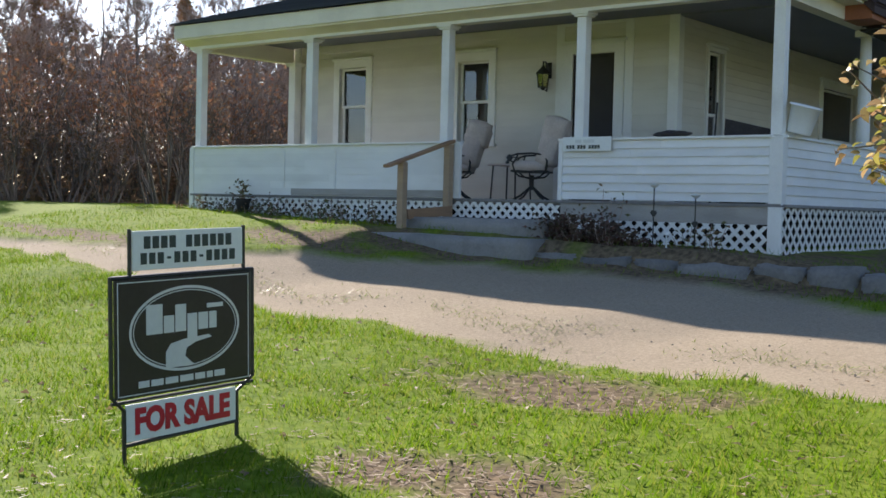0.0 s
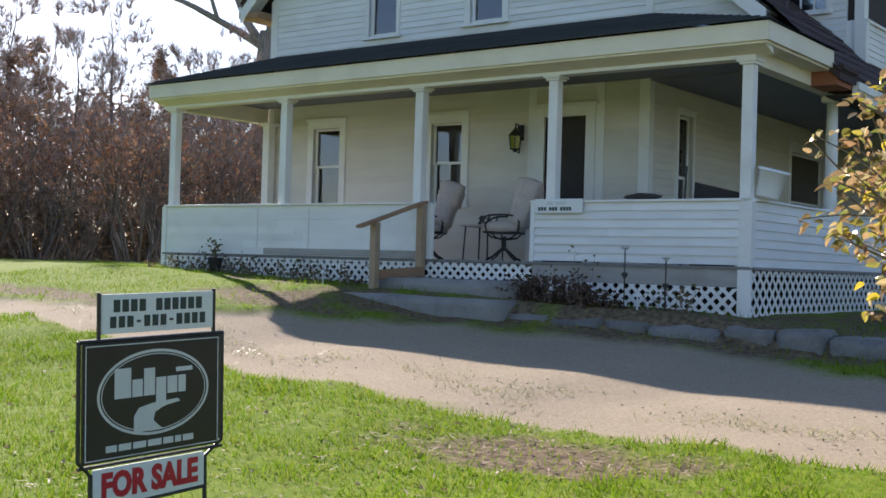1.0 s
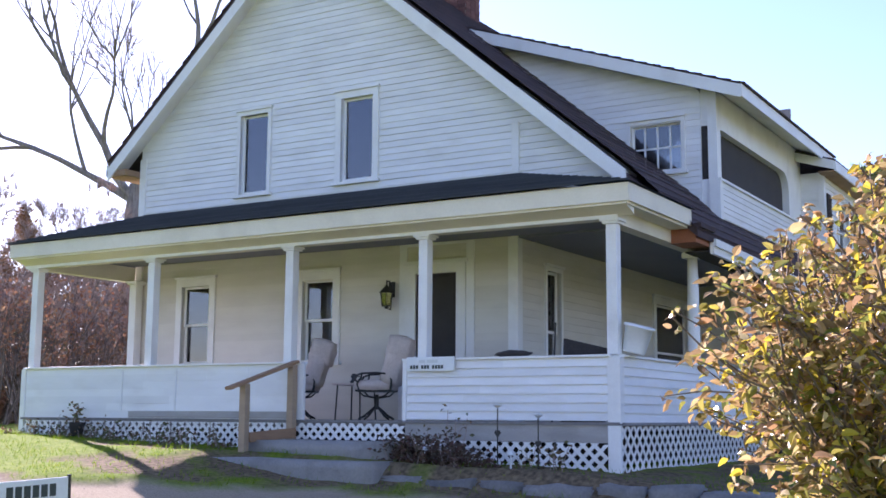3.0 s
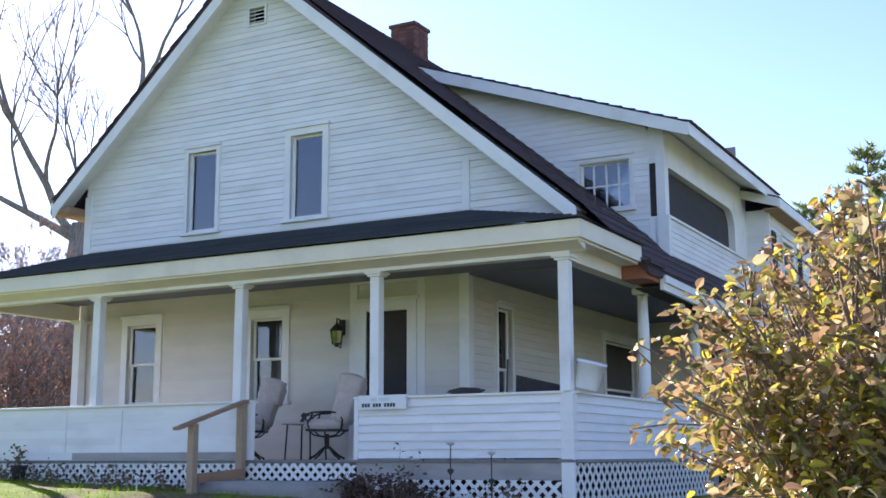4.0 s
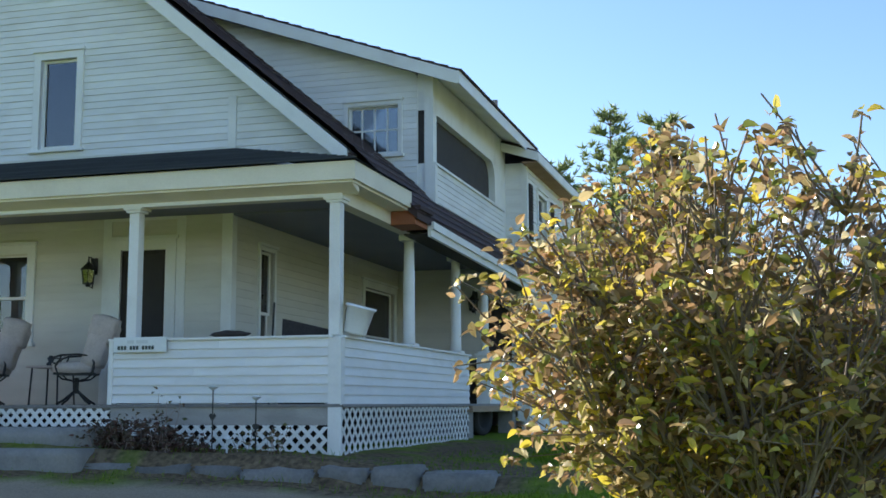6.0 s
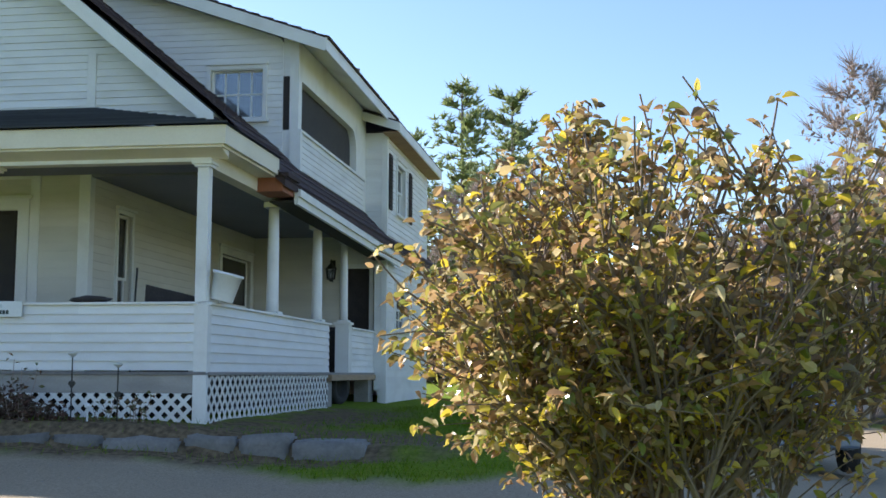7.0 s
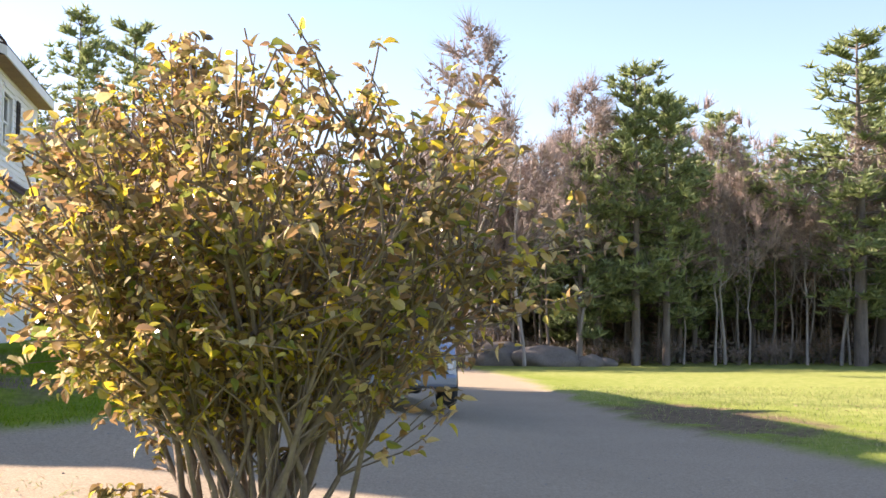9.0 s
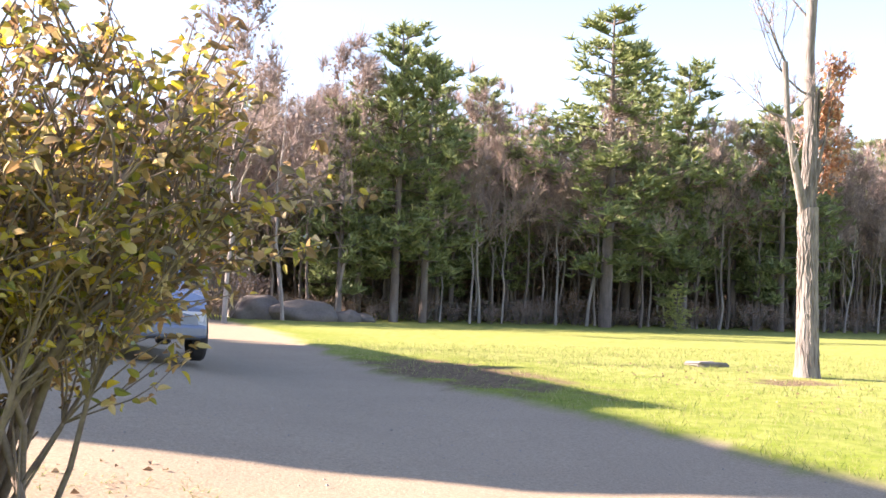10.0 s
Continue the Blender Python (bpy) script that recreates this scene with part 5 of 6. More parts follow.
def bare_tree(seed, tall, trunk_r, label, group="", bark=None, leaf=None, leaves=0, twigs=15, twig_mat=None, first=0.25, twig_len=0.7, slim=0.7):
    """A leafless or thin-leaved broadleaf tree of the woods."""
    r = random.Random(seed)
    t = thing("tree", label, "tree", (0, 0, 0), group)
    wood, tips = Mesh(), []
    path, radii, q = [Vector((0, 0, -0.2))], [trunk_r * 1.25], Vector((0, 0, 0))
    n = 9
    for k in range(n):
        q = Vector((q.x + r.uniform(-1, 1) * 0.018 * tall, q.y + r.uniform(-1, 1) * 0.018 * tall, tall * (k + 1) / n))
        path.append(q)
        radii.append(trunk_r * (1 - 0.9 * (k + 1) / n))
    wood.limb(path, radii, 7)
    count = 13
    for k in range(count):
        f = first + (1 - first) * (k + r.random()) / count
        i = min(n - 1, int(f * n))
        p = path[i].lerp(path[i + 1], f * n - i)
        d = any_dir(r, 0.15, 0.9)
        d = Vector((d.x * slim, d.y * slim, d.z + 0.25)).normalized()
        grow(wood, r, p, d, tall * 0.26 * (1.25 - f), trunk_r * 0.38 * (1.15 - f), 1, tips, 0.8, 0.15, 4, 3, 0.2, 0.006)
    wood.done("trunk", bark or BARKDARK, t, smooth=True)
    tw = Mesh()
    for p, w in tips:
        for k in range(twigs):
            d = (w + any_dir(r) * 0.75 + Vector((0, 0, 0.2))).normalized()
            tw.blade(p, d, any_dir(r), twig_len * r.uniform(0.5, 1.3), 0.026)
    tw.done("twig_mass", twig_mat or TWIG, t)
    if leaf:
        lf = Mesh()
        for k in range(leaves):
            p, w = r.choice(tips)
            d = any_dir(r, -1, 0.5)
            lf.leaf(p + any_dir(r) * r.uniform(0.05, 0.5), d, any_dir(r), r.uniform(0.10, 0.2), r.uniform(0.08, 0.13))
        lf.done("foliage", leaf, t)
    return t


def pine(seed, tall, trunk_r, label, group="", low=0.25, wide=0.2):
    r = random.Random(seed)
    t = thing("pine_tree", label, "tree", (0, 0, 0), group)
    wood, nd = Mesh(), Mesh()
    wood.limb([Vector((0, 0, -0.2)), Vector((0.05, 0, tall * 0.5)), Vector((0, 0.05, tall))], [trunk_r, trunk_r * 0.6, 0.02], 7)
    levels = int(tall * 1.5)
    for k in range(levels):
        f = low + (1 - low) * k / levels
        z = tall * f
        reach = tall * wide * min(1.0, 1.5 * (1.04 - f)) ** 0.9 * min(1.0, 0.5 + 1.6 * (f - low)) * r.uniform(0.45, 1.2) + 0.3
        for b in range(r.randint(4, 6)):
            a = r.uniform(0, 2 * math.pi)
            d = Vector((math.cos(a), math.sin(a), 0.12 + 0.5 * f ** 2))
            e = Vector((0, 0, z)) + d * reach * r.uniform(0.6, 1.1)
            m = Vector((0, 0, z)).lerp(e, 0.5) - Vector((0, 0, 0.04 * reach))
            wood.limb([Vector((0, 0, z)), m, e], [0.035, 0.022, 0.008], 3)
            for c in range(int(6 + reach * 4.5)):
                g = r.uniform(0.3, 1.0)
                p = (Vector((0, 0, z)).lerp(m, g * 2) if g < 0.5 else m.lerp(e, g * 2 - 1)) + any_dir(r) * 0.2 * reach * g + Vector((0, 0, 0.06))
                for q in range(6):
                    w = (any_dir(r, -0.2, 1) + d * 0.5).normalized()
                    nd.blade(p, w, any_dir(r), r.uniform(0.22, 0.46), 0.11)
    wood.done("trunk", BARKDARK, t, smooth=True)
    nd.done("needle_mass", NEEDLE, t)
    return t


def thicket(seed, label, group="", tall=2.6, leaf=None, leaves=500, stems=16, wide=1.0):
    r = random.Random(seed)
    t = thing("thicket_shrub", label, "shrub", (0, 0, 0), group)
    wood, tw, lf, tips = Mesh(), Mesh(), Mesh(), []
    for k in range(stems):
        a, q = r.uniform(0, 6.28), r.uniform(0, 0.5)
        d = Vector((math.cos(a) * 0.45 * wide, math.sin(a) * 0.45 * wide, 1)).normalized()
        grow(wood, r, Vector((math.cos(a) * q, math.sin(a) * q, -0.1)), d, tall * r.uniform(0.4, 0.7), 0.025, 1, tips, 0.7, 0.2, 4, 3, 0.2, 0.005)
    for p, w in tips:
        for k in range(4):
            tw.blade(p, (w + any_dir(r) * 0.8).normalized(), any_dir(r), r.uniform(0.2, 0.5), 0.016)
    wood.done("stem_mass", BARKDARK, t)
    tw.done("twig_mass", TWIG, t)
    for k in range(leaves):
        p, w = r.choice(tips)
        lf.leaf(p + any_dir(r) * r.uniform(0.05, 0.4), any_dir(r), any_dir(r), r.uniform(0.08, 0.15), r.uniform(0.06, 0.1))
    if leaves:
        lf.done("foliage", leaf or BROWNLEAF, t)
    return t


GW, GP, GT = "bare trees of the wood", "pines of the wood", "thicket at the wood's edge"
bare = [bare_tree(1, 9.0, 0.075, "slim grey leafless woodland tree", GW), bare_tree(2, 10.5, 0.10, "tall leafless tree at the wood's edge", GW, twigs=15), bare_tree(3, 8.0, 0.055, "thin pale-barked leafless tree", GW, PALEBARK, twigs=14), bare_tree(4, 8.5, 0.075, "woodland tree with a few brown leaves", GW, leaf=BROWNLEAF, leaves=900), bare_tree(5, 9.5, 0.07, "leafless tree with a haze of pale twigs", GW, PALEBARK, PINKTWIG, 700, 18, PINKTWIG)]
pines = [pine(6, 13.5, 0.22, "tall green white pine among bare trees", GP, 0.16, 0.27), pine(7, 11.0, 0.18, "dark green pine in the wood", GP, 0.18, 0.26), pine(8, 9.0, 0.15, "young green pine in the wood", GP, 0.12, 0.24)]
shrubs = [thicket(9, "tangled brown thicket shrub at the wood", GT), thicket(10, "bare tangled thicket shrub at the wood", GT, 2.2, None, 200), thicket(12, "rusty-leaved shrub at the wood's edge", GT, 3.4, RUST, 500)]


def plant(kind, x, y, scale=1.0, turn=0.0, used=set()):
    """The first use moves the pattern itself; later uses are copies."""
    m = pose(x, y, lift(x, y), 0, 0, turn)
    if kind.name in used:
        o = copy_thing(kind, m)
    else:
        used.add(kind.name)
        o = kind
        o.matrix_basis = m
    o.scale = (scale, scale, scale)
    return o


def wood_mass(name, corners, tall, count, mat, label, seed, size=0.55, ragged=0.35):
    """Dense far undergrowth between two ground points, as deep as given: many small sprays, uneven on top."""
    r = random.Random(seed)
    (xa, ya), (xb, yb), deep = corners
    d = Vector((xb - xa, yb - ya, 0))
    side = Vector((-d.y, d.x, 0)).normalized()
    g = Mesh()
    for k in range(count):
        f = r.random()
        p = Vector((xa, ya, 0)) + d * f + side * deep * r.random()
        top = tall * (1 - ragged + ragged * 2 * (0.5 + 0.5 * noise.noise((p.x * 0.35, p.y * 0.35, seed))) * r.uniform(0.7, 1.0))
        z = lift(p.x, p.y) + top * r.random() ** 1.25
        w = any_dir(r, -0.2, 1.0)
        g.blade(Vector((p.x, p.y, z)), w, any_dir(r), size * r.uniform(0.5, 1.4), size * r.uniform(0.18, 0.4))
    return tagged(g.done(name, mat), label, "undergrowth", kind="stuff")


wood_mass("woodland_undergrowth", ((2, 64), (72, 66), 6.0), 9.5, 42000, MASS, "dark depth of the wood beyond the field", 9, 0.9)
wood_mass("woodland_undergrowth", ((4, 56.5), (62, 58.5), 6.0), 8.0, 60000, MASS, "dense dark undergrowth deep in the wood", 1)
wood_mass("woodland_undergrowth", ((-14, 54), (5, 56), 5.0), 6.0, 14000, MASS, "dense undergrowth behind the house", 2)
wood_mass("woodland_undergrowth", ((-38, 56), (-33, 6), -5.0), 6.0, 42000, MASSBROWN, "dense brown undergrowth of the wood", 3, 0.45)
wood_mass("woodland_undergrowth", ((-38, 56), (-16, 60), 5.0), 7.0, 16000, MASSBROWN, "dense brown undergrowth behind the house", 4, 0.5)
wood_mass("low_brush", ((5, 49), (58, 50), 4.0), 0.9, 9000, MASS, "dark low brush along the wood's foot", 5, 0.3)
wood_mass("low_brush", ((-30, 46), (-27, 9), -3.0), 2.2, 16000, MASSBROWN, "brown brush along the wood's foot", 6, 0.28)
r = random.Random(77)
# wood beyond the field, to the right of the house
plant(pines[0], 25.6, 47.4, 1.05, 20).scale = (1.42, 1.42, 1.04)
plant(pines[0], 29.0, 51.5, 0.98, 200).scale = (1.2, 1.2, 1.0)
plant(pines[1], 15.8, 47.6, 1.12, 70)
plant(pines[1], 30.4, 48.6, 1.12, 0)
plant(pines[2], 13.4, 47.6, 1.0, 0)
plant(pines[1], 19.2, 52.5, 1.1, 250)
plant(pines[2], 35.5, 48.0, 1.2, 160)
plant(pines[1], 23.2, 56, 1.1, 140)
plant(pines[2], 38.0, 52, 1.25, 90)
plant(pines[0], 42.5, 54, 1.0, 50)
plant(pines[1], 33.0, 57, 1.15, 10)
plant(pines[0], -6.6, 50, 0.93, 0)
plant(pines[0], -4.6, 52, 0.95, 120)
plant(pines[1], -9.5, 53, 1.0, 0)
plant(bare[4], 7.4, 40.5, 1.18, 0)
plant(bare[4], 10.5, 45, 0.98, 80)
plant(bare[4], 13.8, 49, 1.15, 200)
for row in range(5):
    x = 7.0
    while x < 58:
        y = 48.5 + row * 2.2 + r.uniform(-0.9, 0.9) + 0.02 * (x - 20)
        k = r.random()
        kind = bare[0] if k < 0.3 else bare[1] if k < 0.42 else bare[2] if k < 0.66 else bare[3] if k < 0.74 else bare[4] if k < 0.88 else pines[r.choice((1, 2))]
        plant(kind, x, y, r.uniform(0.75, 1.05), r.uniform(0, 360))
        x += r.uniform(0.8, 1.5)
x = 6.0
while x < 56:
    plant(shrubs[r.choice((0, 1, 1))], x, 48.2 + r.uniform(-0.5, 1.8), r.uniform(0.3, 0.65), r.uniform(0, 360))
    x += r.uniform(0.9, 1.7)
# behind the house and beyond the drive
x = -12.0
while x < 6:
    plant(bare[r.choice((0, 2, 4, 4))], x, 47 + r.uniform(-2, 4), r.uniform(0.75, 0.95), r.uniform(0, 360))
    x += r.uniform(1.2, 2.0)
# wood to the left of the house
for row in range(4):
    y = 11.0
    while y < 46:
        x = -29.0 - row * 2.6 - 0.1 * (y - 20) + r.uniform(-1, 1)
        k = r.random()
        kind = bare[0] if k < 0.3 else bare[3] if k < 0.55 else bare[1] if k < 0.8 else bare[2] if k < 0.92 else pines[2]
        plant(kind, x, y, r.uniform(0.5, 0.78), r.uniform(0, 360))
        y += r.uniform(1.0, 1.9)
for row in range(2):
    y = 11.0
    while y < 44:
        plant(shrubs[r.choice((0, 2, 0, 1))], -26.8 - row * 2 - 0.1 * (y - 20) + r.uniform(-0.6, 0.6), y, r.uniform(0.8, 1.25), r.uniform(0, 360))
        y += r.uniform(1.0, 1.8)

# big bare tree behind the house's corner
old = thing("old_tree", "large old leafless maple with a forked trunk behind the house", "tree", (-39.8, 40.1, lift(-39.8, 40.1)))
old.scale = (1.6, 1.6, 1.6)
wood, tips, q = Mesh(), [], random.Random(31)
wood.limb([Vector((0, 0, -0.3)), Vector((0.1, 0, 2.5)), Vector((0.0, 0, 5.0)), Vector((0.1, 0.1, 6.8))], [0.36, 0.27, 0.25, 0.21], 10)
for d, ln, rad in (((-0.9, -0.45, 0.75), 4.2, 0.13), ((0.2, 0.15, 1.0), 4.6, 0.17), ((-0.5, -0.25, 0.9), 4.6, 0.14), ((0.4, -0.2, 0.8), 2.6, 0.08)):
    grow(wood, q, Vector((0.08, 0.05, 6.3 if d[2] > 0.6 else 4.9)), Vector(d).normalized(), ln, rad, 3, tips, 0.75, 0.15, 7, 3, 0.22, 0.012)
wood.done("trunk", BARK, old, smooth=True)
tw = Mesh()
for p, w in tips:
    for k in range(3):
        tw.blade(p, (w + any_dir(q) * 0.7).normalized(), any_dir(q), q.uniform(0.3, 0.8), 0.02)
tw.done("twig_mass", TWIG, old)

# oak on the lawn with rusty leaves on one side
oak = thing("oak_tree", "lawn oak with pale furrowed bark and some rusty leaves", "tree", (11.6, 16.4, lift(11.72, 16.4)))
oak.scale = (0.82, 0.82, 1.0)
wood, tips, leafy, q = Mesh(), [], [], random.Random(41)
wood.limb([Vector((0, 0, -0.2)), Vector((-0.02, 0, 0.25)), Vector((-0.05, 0, 1.4)), Vector((-0.1, 0, 2.6))], [0.29, 0.215, 0.18, 0.19], 12)
wood.limb([Vector((-0.1, 0, 2.5)), Vector((-0.08, 0, 3.6)), Vector((-0.16, 0.05, 5.0)), Vector((-0.12, 0, 6.5)), Vector((-0.2, 0, 8.5))], [0.15, 0.12, 0.11, 0.10, 0.05], 10)
lb = [Vector((-0.16, 0, 2.45)), Vector((-0.48, -0.1, 3.1)), Vector((-0.75, -0.15, 3.9)), Vector((-0.88, -0.2, 4.75))]
wood.limb(lb, [0.10, 0.075, 0.06, 0.055], 8)
for p, d, ln in ((lb[3], (-0.7, -0.2, 0.75), 1.1), (lb[3], (-0.2, 0.4, 0.5), 0.5), (lb[2], (-0.7, 0.2, 0.15), 0.6), (lb[2], (0.6, -0.3, 0.5), 0.5), (lb[1], (-0.8, -0.4, 0.2), 0.5), (Vector((-0.12, 0, 4.3)), (-0.8, 0, 0.25), 1.1), (Vector((-0.14, 0, 5.4)), (-0.5, 0.3, 1), 1.2)):
    grow(wood, q, p, Vector(d).normalized(), ln, 0.024, 2, tips, 0.7, 0.1, 5, 2, 0.2, 0.006)
for p, d, ln in ((Vector((-0.08, 0, 2.6)), (0.75, 0.1, 0.45), 0.55), (Vector((0.0, 0, 2.9)), (0.55, -0.2, 0.85), 0.75), (Vector((-0.08, 0, 3.4)), (0.8, 0.1, 0.3), 0.5), (Vector((-0.1, 0, 3.9)), (0.7, 0.1, 0.6), 0.7)):
    grow(wood, q, p, Vector(d).normalized(), ln, 0.05, 2, leafy, 0.75, 0.12, 6, 3, 0.2, 0.006)
for k in range(330):
    # furrowed bark: upright ridges on the trunk and the foot of its leader
    a, z, ln = q.uniform(0, 2 * math.pi), q.uniform(-0.05, 4.2), q.uniform(0.16, 0.5)
    pts = []
    for s in range(4):
        h = z + ln * s / 3
        rad, cx = (0.215 - 0.025 * h, -0.04 * h) if h < 1.4 else (0.182, -0.04 * h) if h < 2.6 else (0.145 - 0.015 * (h - 2.6), -0.1 + 0.02 * (h - 2.6))
        rad += 0.06 * math.exp(-max(h, 0) / 0.12)
        t = a + 0.10 * math.sin(s * 1.7 + k)
        pts.append(Vector((cx + math.cos(t) * rad, math.sin(t) * rad, h)))
    wood.limb(pts, [0.003, 0.016, 0.014, 0.003], 4)
wood.done("trunk", BARK, oak, smooth=True)
tw = Mesh()
for p, w in tips + leafy:
    for k in range(3):
        tw.blade(p, (w + any_dir(q) * 0.7).normalized(), any_dir(q), q.uniform(0.15, 0.4), 0.012)
tw.done("twig_mass", TWIG, oak)
lf = Mesh()
for k in range(700):
    p, w = q.choice(leafy)
    lf.leaf(p + any_dir(q) * q.uniform(0.02, 0.22), any_dir(q, -1, 0.2), any_dir(q), q.uniform(0.10, 0.16), q.uniform(0.06, 0.09))
lf.done("foliage", RUST, oak)

sap = pine(44, 9.0, 0.12, "small bushy young pine at the field's edge", "", 0.06, 0.36)
sap.name = "young_pine"
sap.matrix_basis = pose(26.6, 43.2, lift(26.6, 43.2) - 0.05)
sap.scale = (0.27, 0.27, 0.22)
for child in sap.children:
    if child.name.startswith("needle"):
        child.data.materials[0] = YOUNGNEEDLE


# ---- lilac beside the road ----
def leaf_by_object(name, colours, rough, through):
    m = leaf_material(name, colours, rough, through, True)
    n, l = m.node_tree.nodes, m.node_tree.links
    ramp = next(x for x in n if x.type == "VALTORGB")
    l.new(n.new("ShaderNodeObjectInfo").outputs["Random"], ramp.inputs[0])
    return m


LILAC_ONE = leaf_by_object("lilac leaf", LILAC_TONES, 0.26, 0.42)
LX, LY = -0.25, 7.05
lilac = thing("lilac_bush", "leafy lilac bush turning brown and yellow beside the road", "bush", (LX, LY, lift(LX, LY) - 0.12))
lilac.scale = (1.86, 1.86, 1.86)
lilac.rotation_euler = (0, 0, radians(-32))
q = random.Random(5)
C0 = Vector((0.0, 0.0, 0.74))
wood, tips, spots = Mesh(), [], []


def inside(p):
    """Within the crown's uneven outline, in the bush's own frame."""
    d = p - C0
    a = math.atan2(d.y, d.x)
    f = 1 + 0.24 * noise.noise((d.x * 2.6, d.y * 2.6, d.z * 2.6)) + 0.05 * math.sin(3 * a)
    rz = 0.68 if d.z > 0 else 0.40
    dip = 0.22 * math.exp(-((d.x + 0.02) / 0.13) ** 2) if d.z > 0.2 else 0
    return math.sqrt((d.x / (0.71 if d.x < 0 else 0.83)) ** 2 + (d.y / 0.62) ** 2 + ((d.z + dip) / rz) ** 2) < f


for k in range(30):
    a, rad = q.uniform(0, 2 * math.pi), q.uniform(0.02, 0.17)
    p = Vector((math.cos(a) * rad, math.sin(a) * rad, -0.08))
    e = C0 + any_dir(q, -0.35, 0.95) * 0.5
    e = Vector((e.x, e.y * 0.9, e.z))
    path = [p]
    for s in range(1, 7):
        f = s / 6
        w = p.lerp(e, f)
        bow = math.sin(f * math.pi) * 0.10
        w += Vector((-(e.x) * bow, -(e.y) * bow, bow * 0.4)) + any_dir(q) * 0.022
        path.append(w)
    r0 = q.uniform(0.007, 0.016)
    wood.limb(path, [r0 * (1 - 0.75 * s / 6) for s in range(7)], 6)
    for s in (3, 4, 5, 6):
        for b in range(7):
            d = (path[s] - path[s - 1]).normalized()
            d = (d + any_dir(q) * 0.9 + Vector((0, 0, 0.15))).normalized()
            u = path[s]
            pts = [u]
            for g in range(4):
                d = (d + any_dir(q) * 0.25 + Vector((0, 0, 0.05))).normalized()
                u = u + d * q.uniform(0.06, 0.11)
                if not inside(u) and q.random() > 0.08:
                    break
                pts.append(u)
                spots.append((u, d))
                spots.append((u - d * 0.035, d))
            if len(pts) > 1:
                wood.limb(pts, [0.0036, 0.003, 0.0025, 0.002, 0.0015][: len(pts)], 4)
# upright shoots above the crown and thin bare stems below it
for k in range(16):
    x0 = q.choice((-0.22, 0.2, 0.24, -0.15, 0.05, -0.45, 0.4))
    p = C0 + Vector((x0 + q.uniform(-0.1, 0.1), q.uniform(-0.25, 0.25), 0.42 - abs(x0) * 0.4))
    pts = [p]
    for g in range(4):
        pts.append(pts[-1] + Vector((q.uniform(-0.03, 0.03), q.uniform(-0.03, 0.03), q.uniform(0.025, 0.05))))
        spots += [(pts[-1], Vector((q.uniform(-1, 1), q.uniform(-1, 1), 0.4)).normalized())] * 2
    wood.limb(pts, [0.004, 0.0035, 0.003, 0.0025, 0.002], 4)
for k in range(26):
    a, rad = q.uniform(0, 2 * math.pi), q.uniform(0.03, 0.15)
    p = Vector((math.cos(a) * rad, math.sin(a) * rad, -0.05))
    pts = [p, p + Vector((q.uniform(-0.04, 0.04), q.uniform(-0.04, 0.04), 0.2)), p * 1.5 + Vector((q.uniform(-0.08, 0.08), 0, q.uniform(0.35, 0.6)))]
    wood.limb(pts, [0.005, 0.004, 0.0025], 5)
# one low spray that hangs out over the drive
for sx, sz in ((-0.3, 0.66),):
    p, d = Vector((sx * 0.35, 0, sz - 0.45)), Vector((sx, -0.05, 0.18)).normalized()
    pts = [p]
    for g in range(6):
        d = (d + any_dir(q) * 0.12 - Vector((0, 0, 0.03))).normalized()
        pts.append(pts[-1] + d * 0.05)
        if g > 1:
            spots += [(pts[-1], d)] * 3
    wood.limb(pts, [0.008, 0.007, 0.006, 0.005, 0.004, 0.003, 0.002], 5)
wood.done("stem_mass", STEM, lilac, "thin brown stems", True)
rest, near = Mesh(), []
for p, d in spots:
    if q.random() < (0.48 if p.x > 0.12 else 0.1) + (0.4 if p.z < 0.55 and abs(p.x) < 0.3 else 0):
        continue
    for k in range(q.choice((3, 4, 4, 5))):
        w = (d * 0.5 + any_dir(q, -1.0, 0.45)).normalized()
        o = p + any_dir(q) * 0.02
        size = q.uniform(0.0175, 0.035)
        if p.y < -0.28 and len(near) < 290 and q.random() < 0.6:
            near.append((o, w, size))
        else:
            nrm = (any_dir(q, 0.0, 1.0) + Vector((-0.5, 0.1, 0.3))).normalized()
            rest.oval(o, w, nrm, size * 1.2, size * q.uniform(0.5, 0.75), q.uniform(0.1, 0.6))
tagged(rest.done("foliage", LILAC, lilac, "brown, yellow and green leaves"), kind="stuff")
one = Mesh()
one.oval(Vector((0, 0, 0)), Vector((1, 0, 0)), Vector((0, 0, 1)), 1.1, 0.68, 0.25)
leaf_data = None
for o, w, size in near:
    if leaf_data is None:
        lf = one.done("leaf", LILAC_ONE, lilac)
        leaf_data = lf.data
    else:
        lf = link("leaf", leaf_data, LILAC_ONE, lilac)
    lf.matrix_basis = Matrix.Translation(o) @ w.to_track_quat("X", "Z").to_matrix().to_4x4() @ pose(0, 0, 0, q.uniform(-80, 80)) @ Matrix.Scale(size, 4)


